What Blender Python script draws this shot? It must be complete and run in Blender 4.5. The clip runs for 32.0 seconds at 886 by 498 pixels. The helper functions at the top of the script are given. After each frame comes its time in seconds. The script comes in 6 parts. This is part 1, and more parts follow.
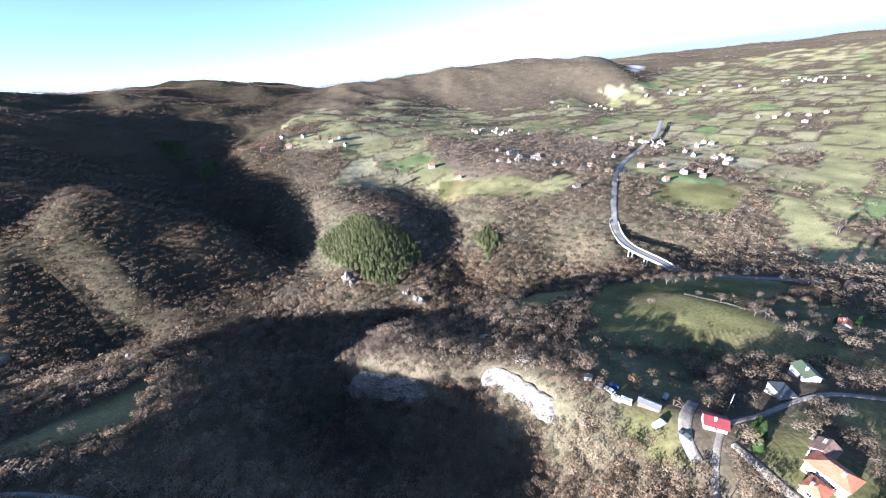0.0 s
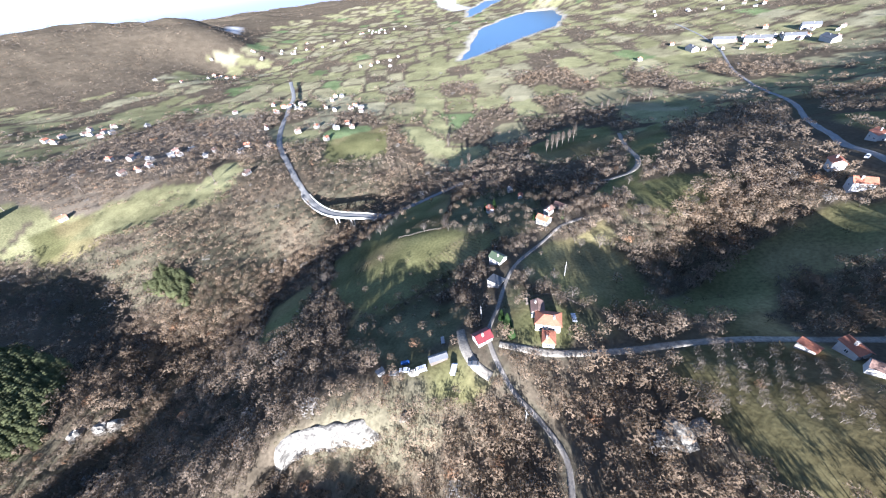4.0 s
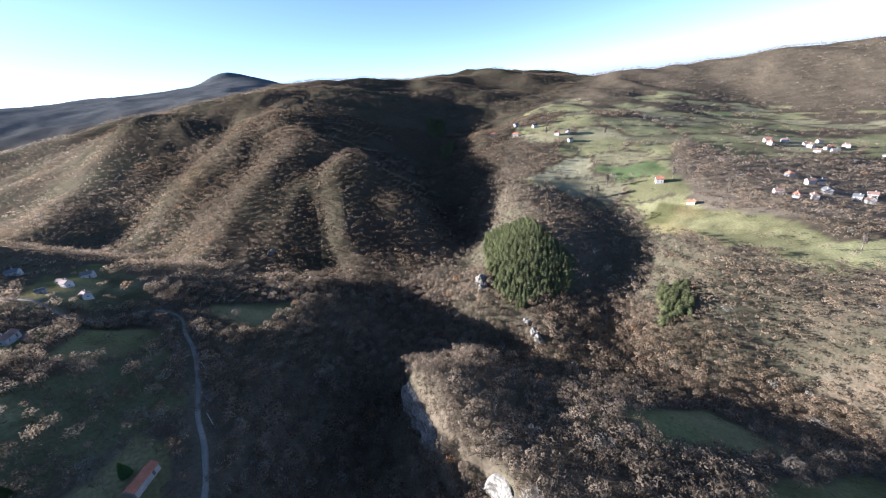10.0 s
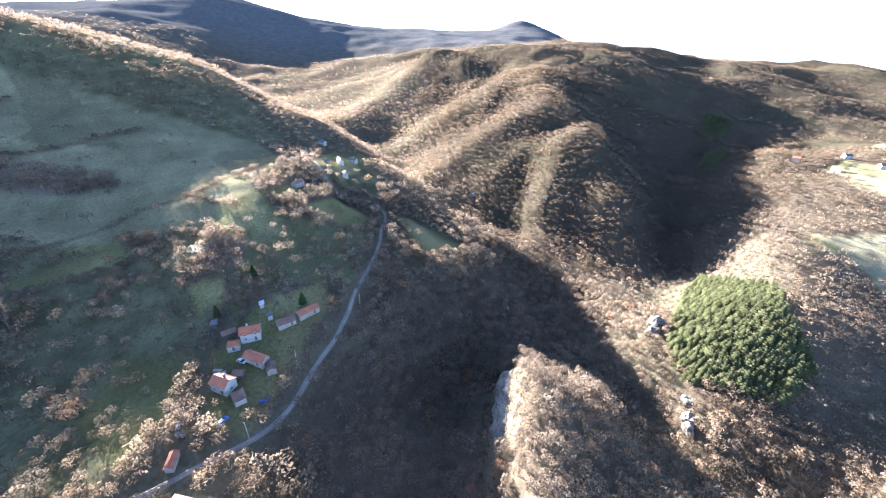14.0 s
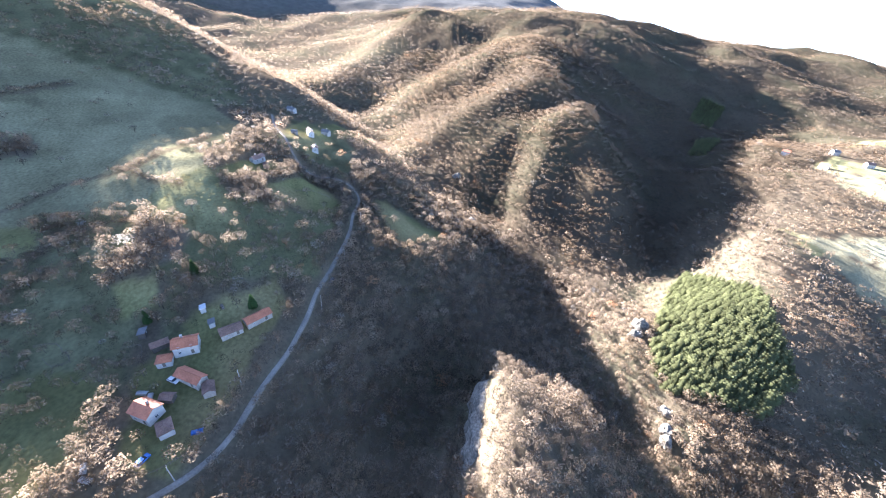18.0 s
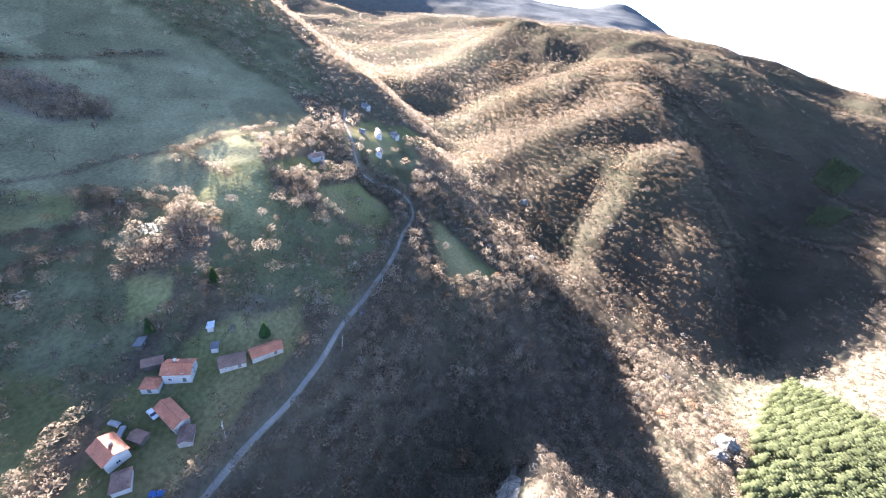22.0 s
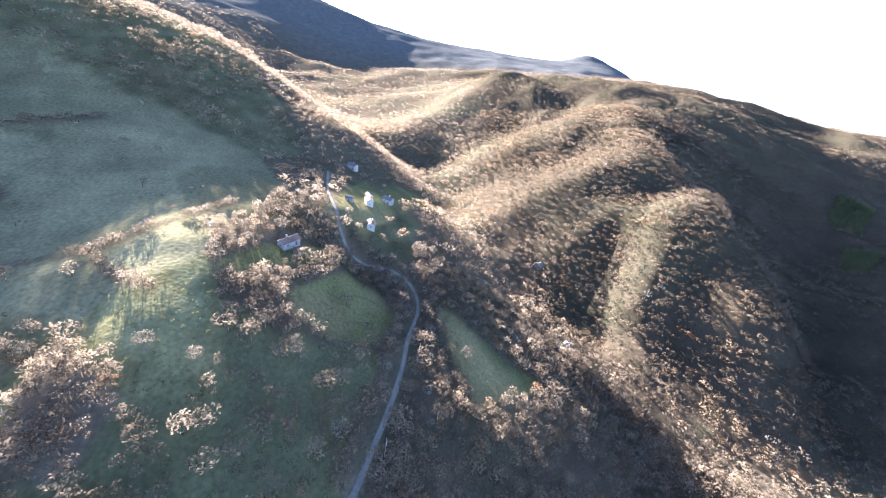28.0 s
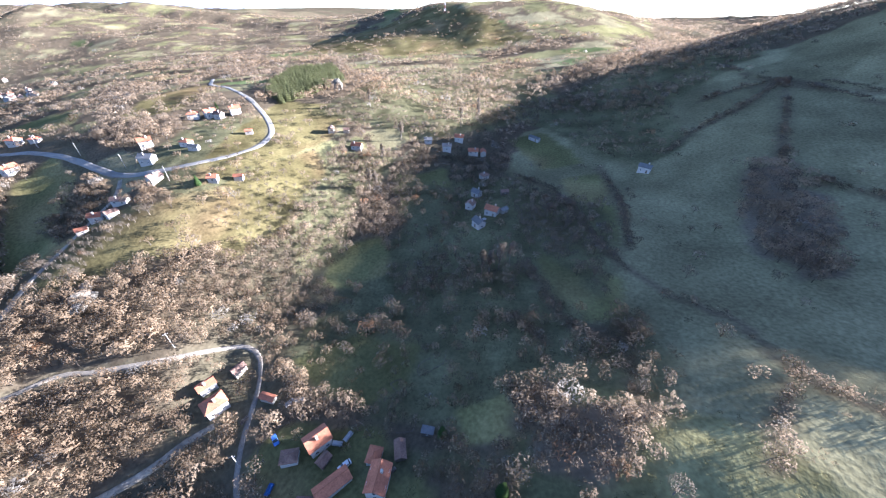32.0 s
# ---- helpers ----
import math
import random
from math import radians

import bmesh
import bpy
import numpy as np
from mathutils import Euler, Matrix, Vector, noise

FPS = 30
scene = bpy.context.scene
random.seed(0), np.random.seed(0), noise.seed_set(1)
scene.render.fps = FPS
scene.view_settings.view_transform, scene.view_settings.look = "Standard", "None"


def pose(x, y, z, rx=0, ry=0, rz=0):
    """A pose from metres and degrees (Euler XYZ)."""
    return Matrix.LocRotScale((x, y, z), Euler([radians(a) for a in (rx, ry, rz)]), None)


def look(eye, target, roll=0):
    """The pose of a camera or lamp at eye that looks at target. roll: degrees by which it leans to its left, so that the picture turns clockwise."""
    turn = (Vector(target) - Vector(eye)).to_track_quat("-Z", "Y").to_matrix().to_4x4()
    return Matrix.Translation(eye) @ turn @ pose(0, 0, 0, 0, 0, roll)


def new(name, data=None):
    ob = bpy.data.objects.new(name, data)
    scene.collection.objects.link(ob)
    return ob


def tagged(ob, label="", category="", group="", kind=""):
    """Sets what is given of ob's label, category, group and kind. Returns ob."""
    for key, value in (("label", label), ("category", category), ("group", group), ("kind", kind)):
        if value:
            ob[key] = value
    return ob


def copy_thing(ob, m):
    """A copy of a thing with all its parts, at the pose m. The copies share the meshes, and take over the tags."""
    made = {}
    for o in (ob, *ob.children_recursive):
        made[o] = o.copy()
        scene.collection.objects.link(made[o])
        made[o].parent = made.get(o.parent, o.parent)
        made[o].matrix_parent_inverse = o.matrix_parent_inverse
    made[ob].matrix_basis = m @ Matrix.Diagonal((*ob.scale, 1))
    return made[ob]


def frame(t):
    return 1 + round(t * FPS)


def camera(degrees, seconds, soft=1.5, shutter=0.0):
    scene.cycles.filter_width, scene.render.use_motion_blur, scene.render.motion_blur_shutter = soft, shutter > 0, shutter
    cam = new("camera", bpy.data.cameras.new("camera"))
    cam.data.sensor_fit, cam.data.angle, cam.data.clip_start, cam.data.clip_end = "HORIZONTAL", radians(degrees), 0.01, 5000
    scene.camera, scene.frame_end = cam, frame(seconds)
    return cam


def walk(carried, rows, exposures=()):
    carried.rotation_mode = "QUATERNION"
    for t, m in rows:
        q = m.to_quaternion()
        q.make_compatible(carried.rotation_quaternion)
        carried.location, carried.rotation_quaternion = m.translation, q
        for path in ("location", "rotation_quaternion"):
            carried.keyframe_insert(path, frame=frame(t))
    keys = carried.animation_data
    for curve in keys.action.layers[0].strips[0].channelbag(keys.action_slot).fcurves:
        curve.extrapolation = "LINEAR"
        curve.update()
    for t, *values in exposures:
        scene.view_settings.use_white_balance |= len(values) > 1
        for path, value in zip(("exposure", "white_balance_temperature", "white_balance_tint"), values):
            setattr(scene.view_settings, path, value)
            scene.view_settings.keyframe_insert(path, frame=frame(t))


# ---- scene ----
cam = camera(104.44, 32.0, soft=1.15)
PATH = [
    (0, (2.83, -4.36, 203.57), (1.23, 84.07, 156.90), -7.71),
    (0.5, (3.01, -0.76, 203.27), (11.62, 84.94, 152.47), -9.24),
    (1, (3.36, 2.83, 202.95), (21.85, 84.82, 148.77), -9.51),
    (1.5, (4.02, 6.38, 202.67), (30.29, 84.25, 145.69), -10.04),
    (2, (5.16, 9.87, 202.44), (38.68, 83.32, 143.42), -10.42),
    (2.5, (6.84, 13.42, 202.22), (48.05, 80.95, 141.05), -10.75),
    (3, (8.96, 17.09, 201.96), (56.87, 77.81, 138.58), -10.60),
    (3.5, (11.43, 20.84, 201.64), (65.25, 75.24, 137.27), -10.44),
    (4, (14.36, 24.40, 201.21), (74.92, 72.74, 138.00), -8.23),
    (4.5, (17.79, 27.71, 200.69), (85.07, 70.72, 140.48), -5.56),
    (6.5, (35.06, 38.32, 198.20), (120.37, 72.60, 158.87), -3.09),
    (7, (39.37, 40.45, 197.90), (123.38, 75.73, 156.70), -3.20),
    (7.5, (43.61, 42.42, 197.68), (116.26, 98.60, 158.11), -6.72),
    (8, (47.90, 44.47, 197.45), (100.10, 122.66, 163.37), -9.27),
    (8.5, (52.18, 47.00, 197.06), (78.53, 138.83, 167.54), -11.27),
    (9, (56.24, 49.59, 196.67), (52.84, 145.53, 168.67), -12.40),
    (9.5, (59.70, 52.05, 196.36), (24.59, 139.06, 161.78), -9.70),
    (10, (62.55, 54.37, 196.15), (1.00, 121.55, 154.94), -7.54),
    (10.5, (64.84, 56.62, 196.15), (-0.16, 117.87, 151.16), -5.03),
    (11, (66.65, 58.84, 196.35), (-8.86, 106.53, 151.36), -3.96),
    (11.5, (67.92, 61.12, 196.68), (-13.69, 98.45, 152.56), -2.43),
    (12, (68.54, 63.46, 197.03), (-17.59, 88.54, 152.86), -1.72),
    (12.5, (68.60, 65.72, 197.35), (-18.28, 84.73, 151.63), -2.03),
    (13, (68.10, 67.87, 197.65), (-17.86, 85.92, 149.85), 0.30),
    (13.5, (67.08, 69.91, 197.93), (-17.61, 87.92, 147.91), 2.35),
    (14, (65.59, 71.81, 198.18), (-20.23, 91.00, 150.55), 3.91),
    (14.5, (63.65, 73.51, 198.40), (-21.77, 93.61, 150.44), 5.33),
    (15, (61.33, 74.99, 198.59), (-23.94, 95.64, 150.62), 6.46),
    (15.5, (58.65, 76.25, 198.78), (-26.48, 97.61, 150.87), 7.15),
    (17.5, (44.66, 79.47, 199.63), (-38.34, 103.02, 149.07), 8.04),
    (18, (40.69, 80.05, 199.81), (-39.86, 103.97, 145.60), 8.04),
    (18.5, (36.62, 80.54, 199.97), (-40.79, 104.88, 141.53), 8.25),
    (19, (32.39, 80.97, 200.07), (-45.10, 105.69, 141.88), 7.84),
    (19.5, (27.78, 81.45, 199.95), (-51.22, 104.33, 143.06), 7.57),
    (20, (23.01, 81.82, 199.76), (-57.50, 95.71, 142.09), 7.18),
    (20.5, (18.19, 82.02, 199.55), (-63.78, 95.33, 143.85), 11.90),
    (21, (13.34, 81.98, 199.32), (-69.60, 93.04, 144.57), 13.01),
    (21.5, (8.32, 81.76, 198.94), (-74.94, 92.74, 144.64), 13.57),
    (22, (3.27, 81.32, 198.47), (-79.55, 91.53, 143.36), 14.27),
    (22.5, (-1.78, 80.69, 197.92), (-82.99, 92.02, 140.67), 14.01),
    (23, (-6.90, 79.93, 197.28), (-89.79, 91.26, 142.50), 14.33),
    (23.5, (-12.21, 79.13, 196.53), (-96.71, 89.23, 144.01), 14.13),
    (24, (-17.57, 78.21, 195.76), (-102.65, 87.74, 144.08), 13.69),
    (24.5, (-22.93, 77.19, 195.04), (-108.85, 86.73, 144.77), 13.13),
    (25, (-28.27, 76.08, 194.42), (-114.64, 85.87, 144.97), 12.95),
    (25.5, (-33.57, 74.90, 193.87), (-119.96, 85.47, 144.63), 12.55),
    (27.5, (-54.46, 69.43, 192.55), (-140.46, 81.65, 143.00), 10.99),
    (28, (-59.55, 67.72, 192.57), (-148.30, 79.47, 148.02), 11.86),
    (28.5, (-64.57, 65.87, 192.77), (-153.96, 78.04, 149.62), 12.17),
    (29, (-69.43, 63.80, 193.19), (-159.02, 70.60, 149.28), 12.06),
    (29.5, (-74.16, 61.53, 193.85), (-160.10, 42.02, 146.59), 11.52),
    (30, (-79.05, 59.13, 194.70), (-149.70, 9.72, 144.03), 11.61),
    (30.5, (-83.81, 56.30, 195.60), (-130.73, -13.07, 140.95), 10.33),
    (31, (-88.41, 53.16, 196.57), (-110.28, -25.65, 139.03), 7.97),
    (31.5, (-92.96, 49.60, 197.48), (-90.83, -30.93, 138.23), 5.14),
    (32, (-97.67, 45.53, 198.15), (-70.51, -29.89, 138.37), 1.30),
]
walk(cam, [(t, look(eye, target, roll)) for t, eye, target, roll in PATH],
     exposures=[(0, 2.75, 5350, 17), (4.5, 2.75, 5300, 17), (7, 2.1, 5450, 15), (9, 1.95, 5500, 16), (10, 2.38, 5500, 17), (11, 3.35, 5350, 16), (12, 3.6, 5650, 19), (13.5, 3.9, 5700, 19), (15, 4.0, 5700, 19), (25, 4.25, 5750, 20), (29, 4.05, 5750, 20), (30, 4.0, 5750, 21), (31, 3.5, 5750, 22), (32, 3.35, 5450, 20)])

# ---- sky and sun ----
SUN_AZ, SUN_EL = -122.0, 14.3          # degrees, from +y towards +x; above the horizon
world = bpy.data.worlds.new("sky")
scene.world = world
world.use_nodes = True
_wn = world.node_tree.nodes
_sky = _wn.new("ShaderNodeTexSky")
_sky.sky_type, _sky.sun_disc = "NISHITA", False
_sky.sun_elevation, _sky.sun_rotation = radians(SUN_EL), radians(SUN_AZ)
_sky.altitude, _sky.air_density, _sky.dust_density, _sky.ozone_density = 1200, 0.6, 0.5, 1.0
_wn["Background"].inputs["Strength"].default_value = 0.059
world.node_tree.links.new(_sky.outputs[0], _wn["Background"].inputs["Color"])
sun = new("sun", bpy.data.lights.new("sun", "SUN"))
sun.data.energy, sun.data.angle, sun.data.color = 4.9, radians(0.6), (1.0, 0.945, 0.86)
_to_sun = Vector((math.sin(radians(SUN_AZ)) * math.cos(radians(SUN_EL)), math.cos(radians(SUN_AZ)) * math.cos(radians(SUN_EL)), math.sin(radians(SUN_EL))))
sun.matrix_world = look(_to_sun * 3000, (0, 0, 0))

# a glowing, upwards fading sheet painted as the haze of the far lowland behind the last hills
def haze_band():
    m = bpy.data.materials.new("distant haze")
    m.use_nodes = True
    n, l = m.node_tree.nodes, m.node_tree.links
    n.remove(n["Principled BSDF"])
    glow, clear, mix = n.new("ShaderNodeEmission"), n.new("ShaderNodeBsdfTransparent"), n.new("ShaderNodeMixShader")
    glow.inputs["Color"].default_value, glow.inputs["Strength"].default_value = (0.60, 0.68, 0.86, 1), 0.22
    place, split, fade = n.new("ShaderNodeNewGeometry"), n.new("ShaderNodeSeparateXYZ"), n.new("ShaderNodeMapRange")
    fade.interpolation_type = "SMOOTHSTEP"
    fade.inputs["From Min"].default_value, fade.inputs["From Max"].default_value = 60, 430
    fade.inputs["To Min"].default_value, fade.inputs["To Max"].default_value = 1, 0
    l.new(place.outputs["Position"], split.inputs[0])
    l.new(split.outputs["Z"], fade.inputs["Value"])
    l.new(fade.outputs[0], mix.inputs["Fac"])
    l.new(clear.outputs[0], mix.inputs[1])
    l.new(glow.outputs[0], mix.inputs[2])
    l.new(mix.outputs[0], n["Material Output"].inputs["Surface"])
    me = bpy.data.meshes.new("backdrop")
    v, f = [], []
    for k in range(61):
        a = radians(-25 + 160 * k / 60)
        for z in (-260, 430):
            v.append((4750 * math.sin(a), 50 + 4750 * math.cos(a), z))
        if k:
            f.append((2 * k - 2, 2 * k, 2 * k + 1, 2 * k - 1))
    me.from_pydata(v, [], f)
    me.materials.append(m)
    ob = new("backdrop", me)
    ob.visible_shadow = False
    return tagged(ob, "glowing backdrop sheet painted as pale blue haze over the far lowland at the horizon", "backdrop", kind="structure")


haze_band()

# ---- shape of the land: named landform lines, joined by a smooth surface ----
# each line: (x, y, z) of the bare ground
LAND = {
    "stream from the south": [(-60, -420, 118), (-40, -300, 106), (-36, -190, 94), (-25, -110, 86), (-14, -50, 79), (-4, -2, 76)],
    "gorge": [(6, 40, 66), (-8, 78, 50), (-34, 106, 36), (-66, 138, 30), (-84, 175, 26), (-72, 212, 22), (-36, 226, 18), (8, 240, 16), (60, 268, 14)],
    "stream to the plain": [(120, 292, 14), (190, 300, 15), (270, 285, 16), (350, 235, 18), (430, 190, 18)],
    "cliff edge": [(-70, 151, 50), (-57, 143, 56), (-42, 135, 59), (-30, 130, 60), (-14, 121, 62), (8, 120, 66), (19, 116, 67), (30, 101, 69), (40, 86, 71), (52, 74, 76)],
    "cliff foot": [(-69, 145, 33), (-42, 125, 42), (-19, 111, 47), (3, 109, 53), (14, 100, 55), (28, 88, 59), (37, 80, 65)],
    "knoll behind the cliff": [(-56, 160, 50), (-28, 165, 54), (6, 150, 57), (40, 130, 66), (20, 190, 46), (-50, 190, 38)],
    "hollow below the ridge road": [(165, -6, 76), (190, -26, 80), (150, 14, 78)],
    "houses on the knoll": [(85, 66, 83), (104, 48, 84), (130, 82, 80), (180, 76, 75), (67, 30, 80), (96, 26, 86), (80, 1, 91)],
    "meadow terraces": [(114, 107, 62), (150, 150, 62), (44, 197, 46), (110, 190, 47), (150, 210, 40), (200, 130, 60), (150, 56, 79), (167, 51, 75), (195, 31, 84), (250, 110, 57), (300, 170, 42), (370, 120, 46)],
    "orchard slope": [(120, -33, 99), (110, 0, 92), (60, -50, 98), (30, -80, 92), (100, -90, 112), (50, -150, 104), (20, -20, 82)],
    "road on the ridge": [(40, -235, 116), (120, -190, 118), (150, -140, 117), (190, -90, 112), (238, -55, 100), (300, -60, 98), (380, -70, 82), (488, -62, 58)],
    "lane through the hamlet": [(24, 14, 80), (-10, -10, 80), (-30, 20, 76), (-69, 57, 75), (-120, 72, 76), (-160, 78, 77), (-216, 84, 77), (-222, 40, 90)],
    "hamlet slope": [(-45, 10, 77), (-64, 15, 80), (-80, -3, 84), (-106, 27, 90), (-113, 10, 97), (-126, -42, 99), (-134, -13, 104), (-160, 6, 107), (-155, -5, 110), (-174, -5, 112), (-191, -15, 115), (-146, -22, 107), (-205, 13, 107), (-218, 37, 98), (-130, 20, 96), (-149, 34, 97)],
    "north shoulder": [(-150, 120, 64), (-159, 90, 75), (-163, 152, 58), (-190, 140, 63), (-216, 172, 53), (-216, 118, 70), (-242, 204, 40), (-252, 140, 63), (-236, 112, 74), (-229, 88, 80), (-162, 183, 43), (-150, 205, 30), (-254, 28, 107), (-283, 43, 101), (-278, 62, 94), (-300, 110, 75), (-316, 88, 88), (-292, 162, 47), (-318, 139, 62), (-110, 110, 50)],
    "sun hill foot": [(-66, -120, 95), (-149, -190, 104), (-170, -80, 104), (-240, -80, 116), (-285, 8, 110), (-20, -210, 104), (-230, -220, 128), (-370, -5, 114)],
    "sun hill": [(-290, -330, 160), (-365, -425, 214), (-330, -250, 150), (-456, -348, 217), (-484, -258, 203), (-490, -178, 186), (-473, -124, 171), (-452, -68, 140), (-409, 3, 126), (-274, -432, 166), (-189, -385, 146), (-420, -373, 211), (-560, -450, 190), (-380, -600, 190)],
    "west valley": [(-150, 246, 26), (-200, 238, 30), (-250, 216, 34), (-326, 172, 42), (-423, 116, 52), (-600, 40, 66), (-850, -80, 84), (-1200, -180, 105), (-1800, -200, 150)],
    "west mountain spurs": [(-229, 284, 40), (-243, 304, 56), (-248, 323, 74), (-334, 347, 103), (-300, 256, 60), (-406, 308, 110), (-479, 423, 128), (-573, 353, 160), (-420, 215, 78), (-600, 200, 112), (-720, 420, 190), (-700, 250, 140), (-880, 620, 250), (-970, 430, 228), (-1020, 245, 200), (-1036, 92, 140)],
    "valley north of it": [(-148, 272, 33), (-170, 318, 24), (-188, 374, 25), (-252, 446, 40), (-352, 570, 70), (-440, 700, 94)],
    "pine spur": [(-95, 262, 38), (-118, 305, 30), (-25, 246, 26), (-88, 320, 57), (-42, 318, 48), (-104, 377, 63), (-66, 390, 56), (-34, 345, 47), (-150, 420, 70)],
    "dark side valley": [(14, 292, 22), (6, 345, 29), (-12, 392, 36), (-60, 450, 46), (45, 308, 36), (60, 350, 46), (36, 400, 50)],
    "village plateau": [(-6, 524, 66), (33, 495, 56), (112, 497, 60), (163, 378, 48), (70, 430, 52), (-100, 600, 84), (-151, 764, 112), (-278, 888, 126), (-60, 700, 92), (-180, 520, 82), (-215, 452, 64), (-282, 520, 84), (-345, 615, 100), (200, 560, 46)],
    "road to the plain": [(170, 300, 28), (204, 320, 28), (260, 380, 34), (315, 440, 36), (424, 669, 25), (560, 860, 20)],
    "plain": [(360, 300, 18), (500, 400, 14), (480, 250, 12), (600, 100, 24), (709, 458, 10), (900, 300, 12), (1026, 9, 15), (800, 700, 12), (900, 1000, 16), (1300, 560, 6), (1500, 900, 6), (600, 1300, 22), (1200, 1300, 14), (640, -60, 34), (800, -100, 26)],
    "hills round the plain": [(-27, 1700, 196), (180, 1700, 180), (356, 1670, 180), (612, 1580, 170), (-160, 1740, 156), (-360, 1926, 148), (740, 1480, 120), (860, 1450, 50), (100, 1250, 76), (450, 1150, 42), (-300, 1500, 168), (520, 2300, 84), (1047, 1880, 74), (1000, 2300, 110), (1700, 2300, 86), (2106, 792, 92), (2183, 535, 108), (2234, -113, 106), (1865, -484, 102), (1592, -651, 104), (1452, -711, 130), (850, -420, 74), (560, -330, 92), (1000, -900, 110), (1880, 420, 50), (1900, 900, 20), (2350, 1250, 16), (2500, 1700, 76)],
    "southern upland": [(249, -892, 178), (100, -620, 126), (300, -500, 110), (-80, -850, 166), (380, -300, 102), (200, -1060, 178), (800, -1500, 100), (1300, -1800, 90), (-300, -1000, 128), (-600, -1000, 150), (-250, -700, 130), (-200, -1800, 120), (500, -800, 106)],
    "high ground": [(-837, 1613, 252), (-1400, 1275, 262), (-1150, 1500, 256), (-977, 990, 254), (-922, 1315, 250), (-686, 1908, 194), (-600, 1150, 180), (-1500, 500, 250), (-1500, 100, 190), (-2877, -504, 434), (-2721, -850, 480), (-1700, -700, 230), (-2000, 700, 300), (-2600, -1100, 420)],
    "far rim": [(-3937, 54, 420), (-3907, 541, 476), (-3762, 1223, 480), (-3671, 1487, 588), (-3500, 1870, 480), (-3350, 2200, 370), (-2600, 3400, 300), (-600, 4700, 90), (1200, 4500, 40), (3000, 3500, 0), (4300, 2000, -70), (4600, 300, -20), (4300, -1700, -40), (2600, -3900, 45), (300, -4600, -10), (-2300, -3900, 75), (-4200, -1300, 420)],
}
# spurs (above 0) and gullies (below 0) of the western mountain: a line, metres up, half its width
SPURS = [([(-700, 420), (-483, 355), (-457, 263), (-425, 184), (-405, 150)], 16, 34), ([(-455, 371), (-393, 378), (-380, 255), (-345, 195)], 13, 30),
         ([(-393, 378), (-354, 360), (-314, 380), (-254, 366), (-201, 344)], 15, 28), ([(-361, 317), (-297, 266), (-240, 254)], 12, 26),
         ([(-1028, 256), (-854, 141), (-772, 55), (-660, 20)], 24, 60), ([(-845, 729), (-653, 714), (-567, 754), (-490, 766)], 12, 55),
         ([(-413, 317), (-330, 259), (-282, 222)], -13, 26), ([(-298, 316), (-244, 275)], -11, 20), ([(-546, 292), (-543, 191), (-506, 112)], -18, 42),
         ([(-900, 420), (-760, 300), (-640, 150), (-600, 80)], -22, 60), ([(-600, 600), (-447, 617), (-320, 467), (-203, 384)], -16, 34)]
# upper edges of the rock faces, from west to east with the gorge on their right hand; metres of their drop
CLIFFS = [([(-74, 155), (-59, 143), (-40, 133), (-12, 120)], 12.0), ([(3, 120), (17, 119), (26, 112), (34, 101), (44, 85)], 8.5)]


def _knots():
    return np.array([p for line in LAND.values() for p in line], float)


def _tps(r2):
    return 0.5 * r2 * np.log(np.maximum(r2, 1e-9))


_K = _knots()
_S = 1000.0
_P = _K[:, :2] / _S
_n = len(_P)
_A = np.zeros((_n + 3, _n + 3))
_A[:_n, :_n] = _tps(((_P[:, None] - _P[None]) ** 2).sum(-1)) + np.eye(_n) * 2e-5
_A[:_n, _n] = 1
_A[:_n, _n + 1:] = _P
_A[_n:, :_n] = _A[:_n, _n:].T
_W = np.linalg.solve(_A, np.append(_K[:, 2], [0, 0, 0]))


def hash2(i, j, seed=0):
    """Even random numbers from whole numbers, the same at every build."""
    h = (i.astype(np.int64) * 374761393 + j.astype(np.int64) * 668265263 + seed * 974634777) & 0x7FFFFFFF
    h = ((h ^ (h >> 13)) * 1274126177) & 0x7FFFFFFF
    h = ((h ^ (h >> 16)) * 1911520717) & 0x7FFFFFFF
    return ((h ^ (h >> 15)) & 0xFFFFFF) / float(0x1000000)


def vnoise(x, y, seed=0):
    """Smooth value noise from -1 to 1, one wave per unit."""
    i, j = np.floor(x), np.floor(y)
    u, v = x - i, y - j
    u, v = u * u * (3 - 2 * u), v * v * (3 - 2 * v)
    a, b, c, d = hash2(i, j, seed), hash2(i + 1, j, seed), hash2(i, j + 1, seed), hash2(i + 1, j + 1, seed)
    return 2 * (a + (b - a) * u + (c - a) * v + (a - b - c + d) * u * v) - 1


def fbm(x, y, size, seed=0, octaves=4):
    s, amp = 0, 1.0
    for k in range(octaves):
        s = s + amp * vnoise(x / size + 17.3 * k, y / size - 9.1 * k, seed + k)
        size, amp = size * 0.5, amp * 0.5
    return s


def ridged(x, y, size, seed=0):
    return 1 - np.abs(fbm(x, y, size, seed, 3))


def base_height(x, y):
    x, y = np.asarray(x, float), np.asarray(y, float)
    q = np.stack([x.ravel(), y.ravel()], 1) / _S
    z = np.empty(len(q))
    for k in range(0, len(q), 20000):
        c = q[k:k + 20000]
        z[k:k + 20000] = _tps(((c[:, None] - _P[None]) ** 2).sum(-1)) @ _W[:_n] + _W[_n] + c @ _W[_n + 1:]
    return z.reshape(x.shape)


LAKE_Z = 9.0


def smooth(a, b, v):
    t = np.clip((v - a) / (b - a), 0, 1)
    return t * t * (3 - 2 * t)


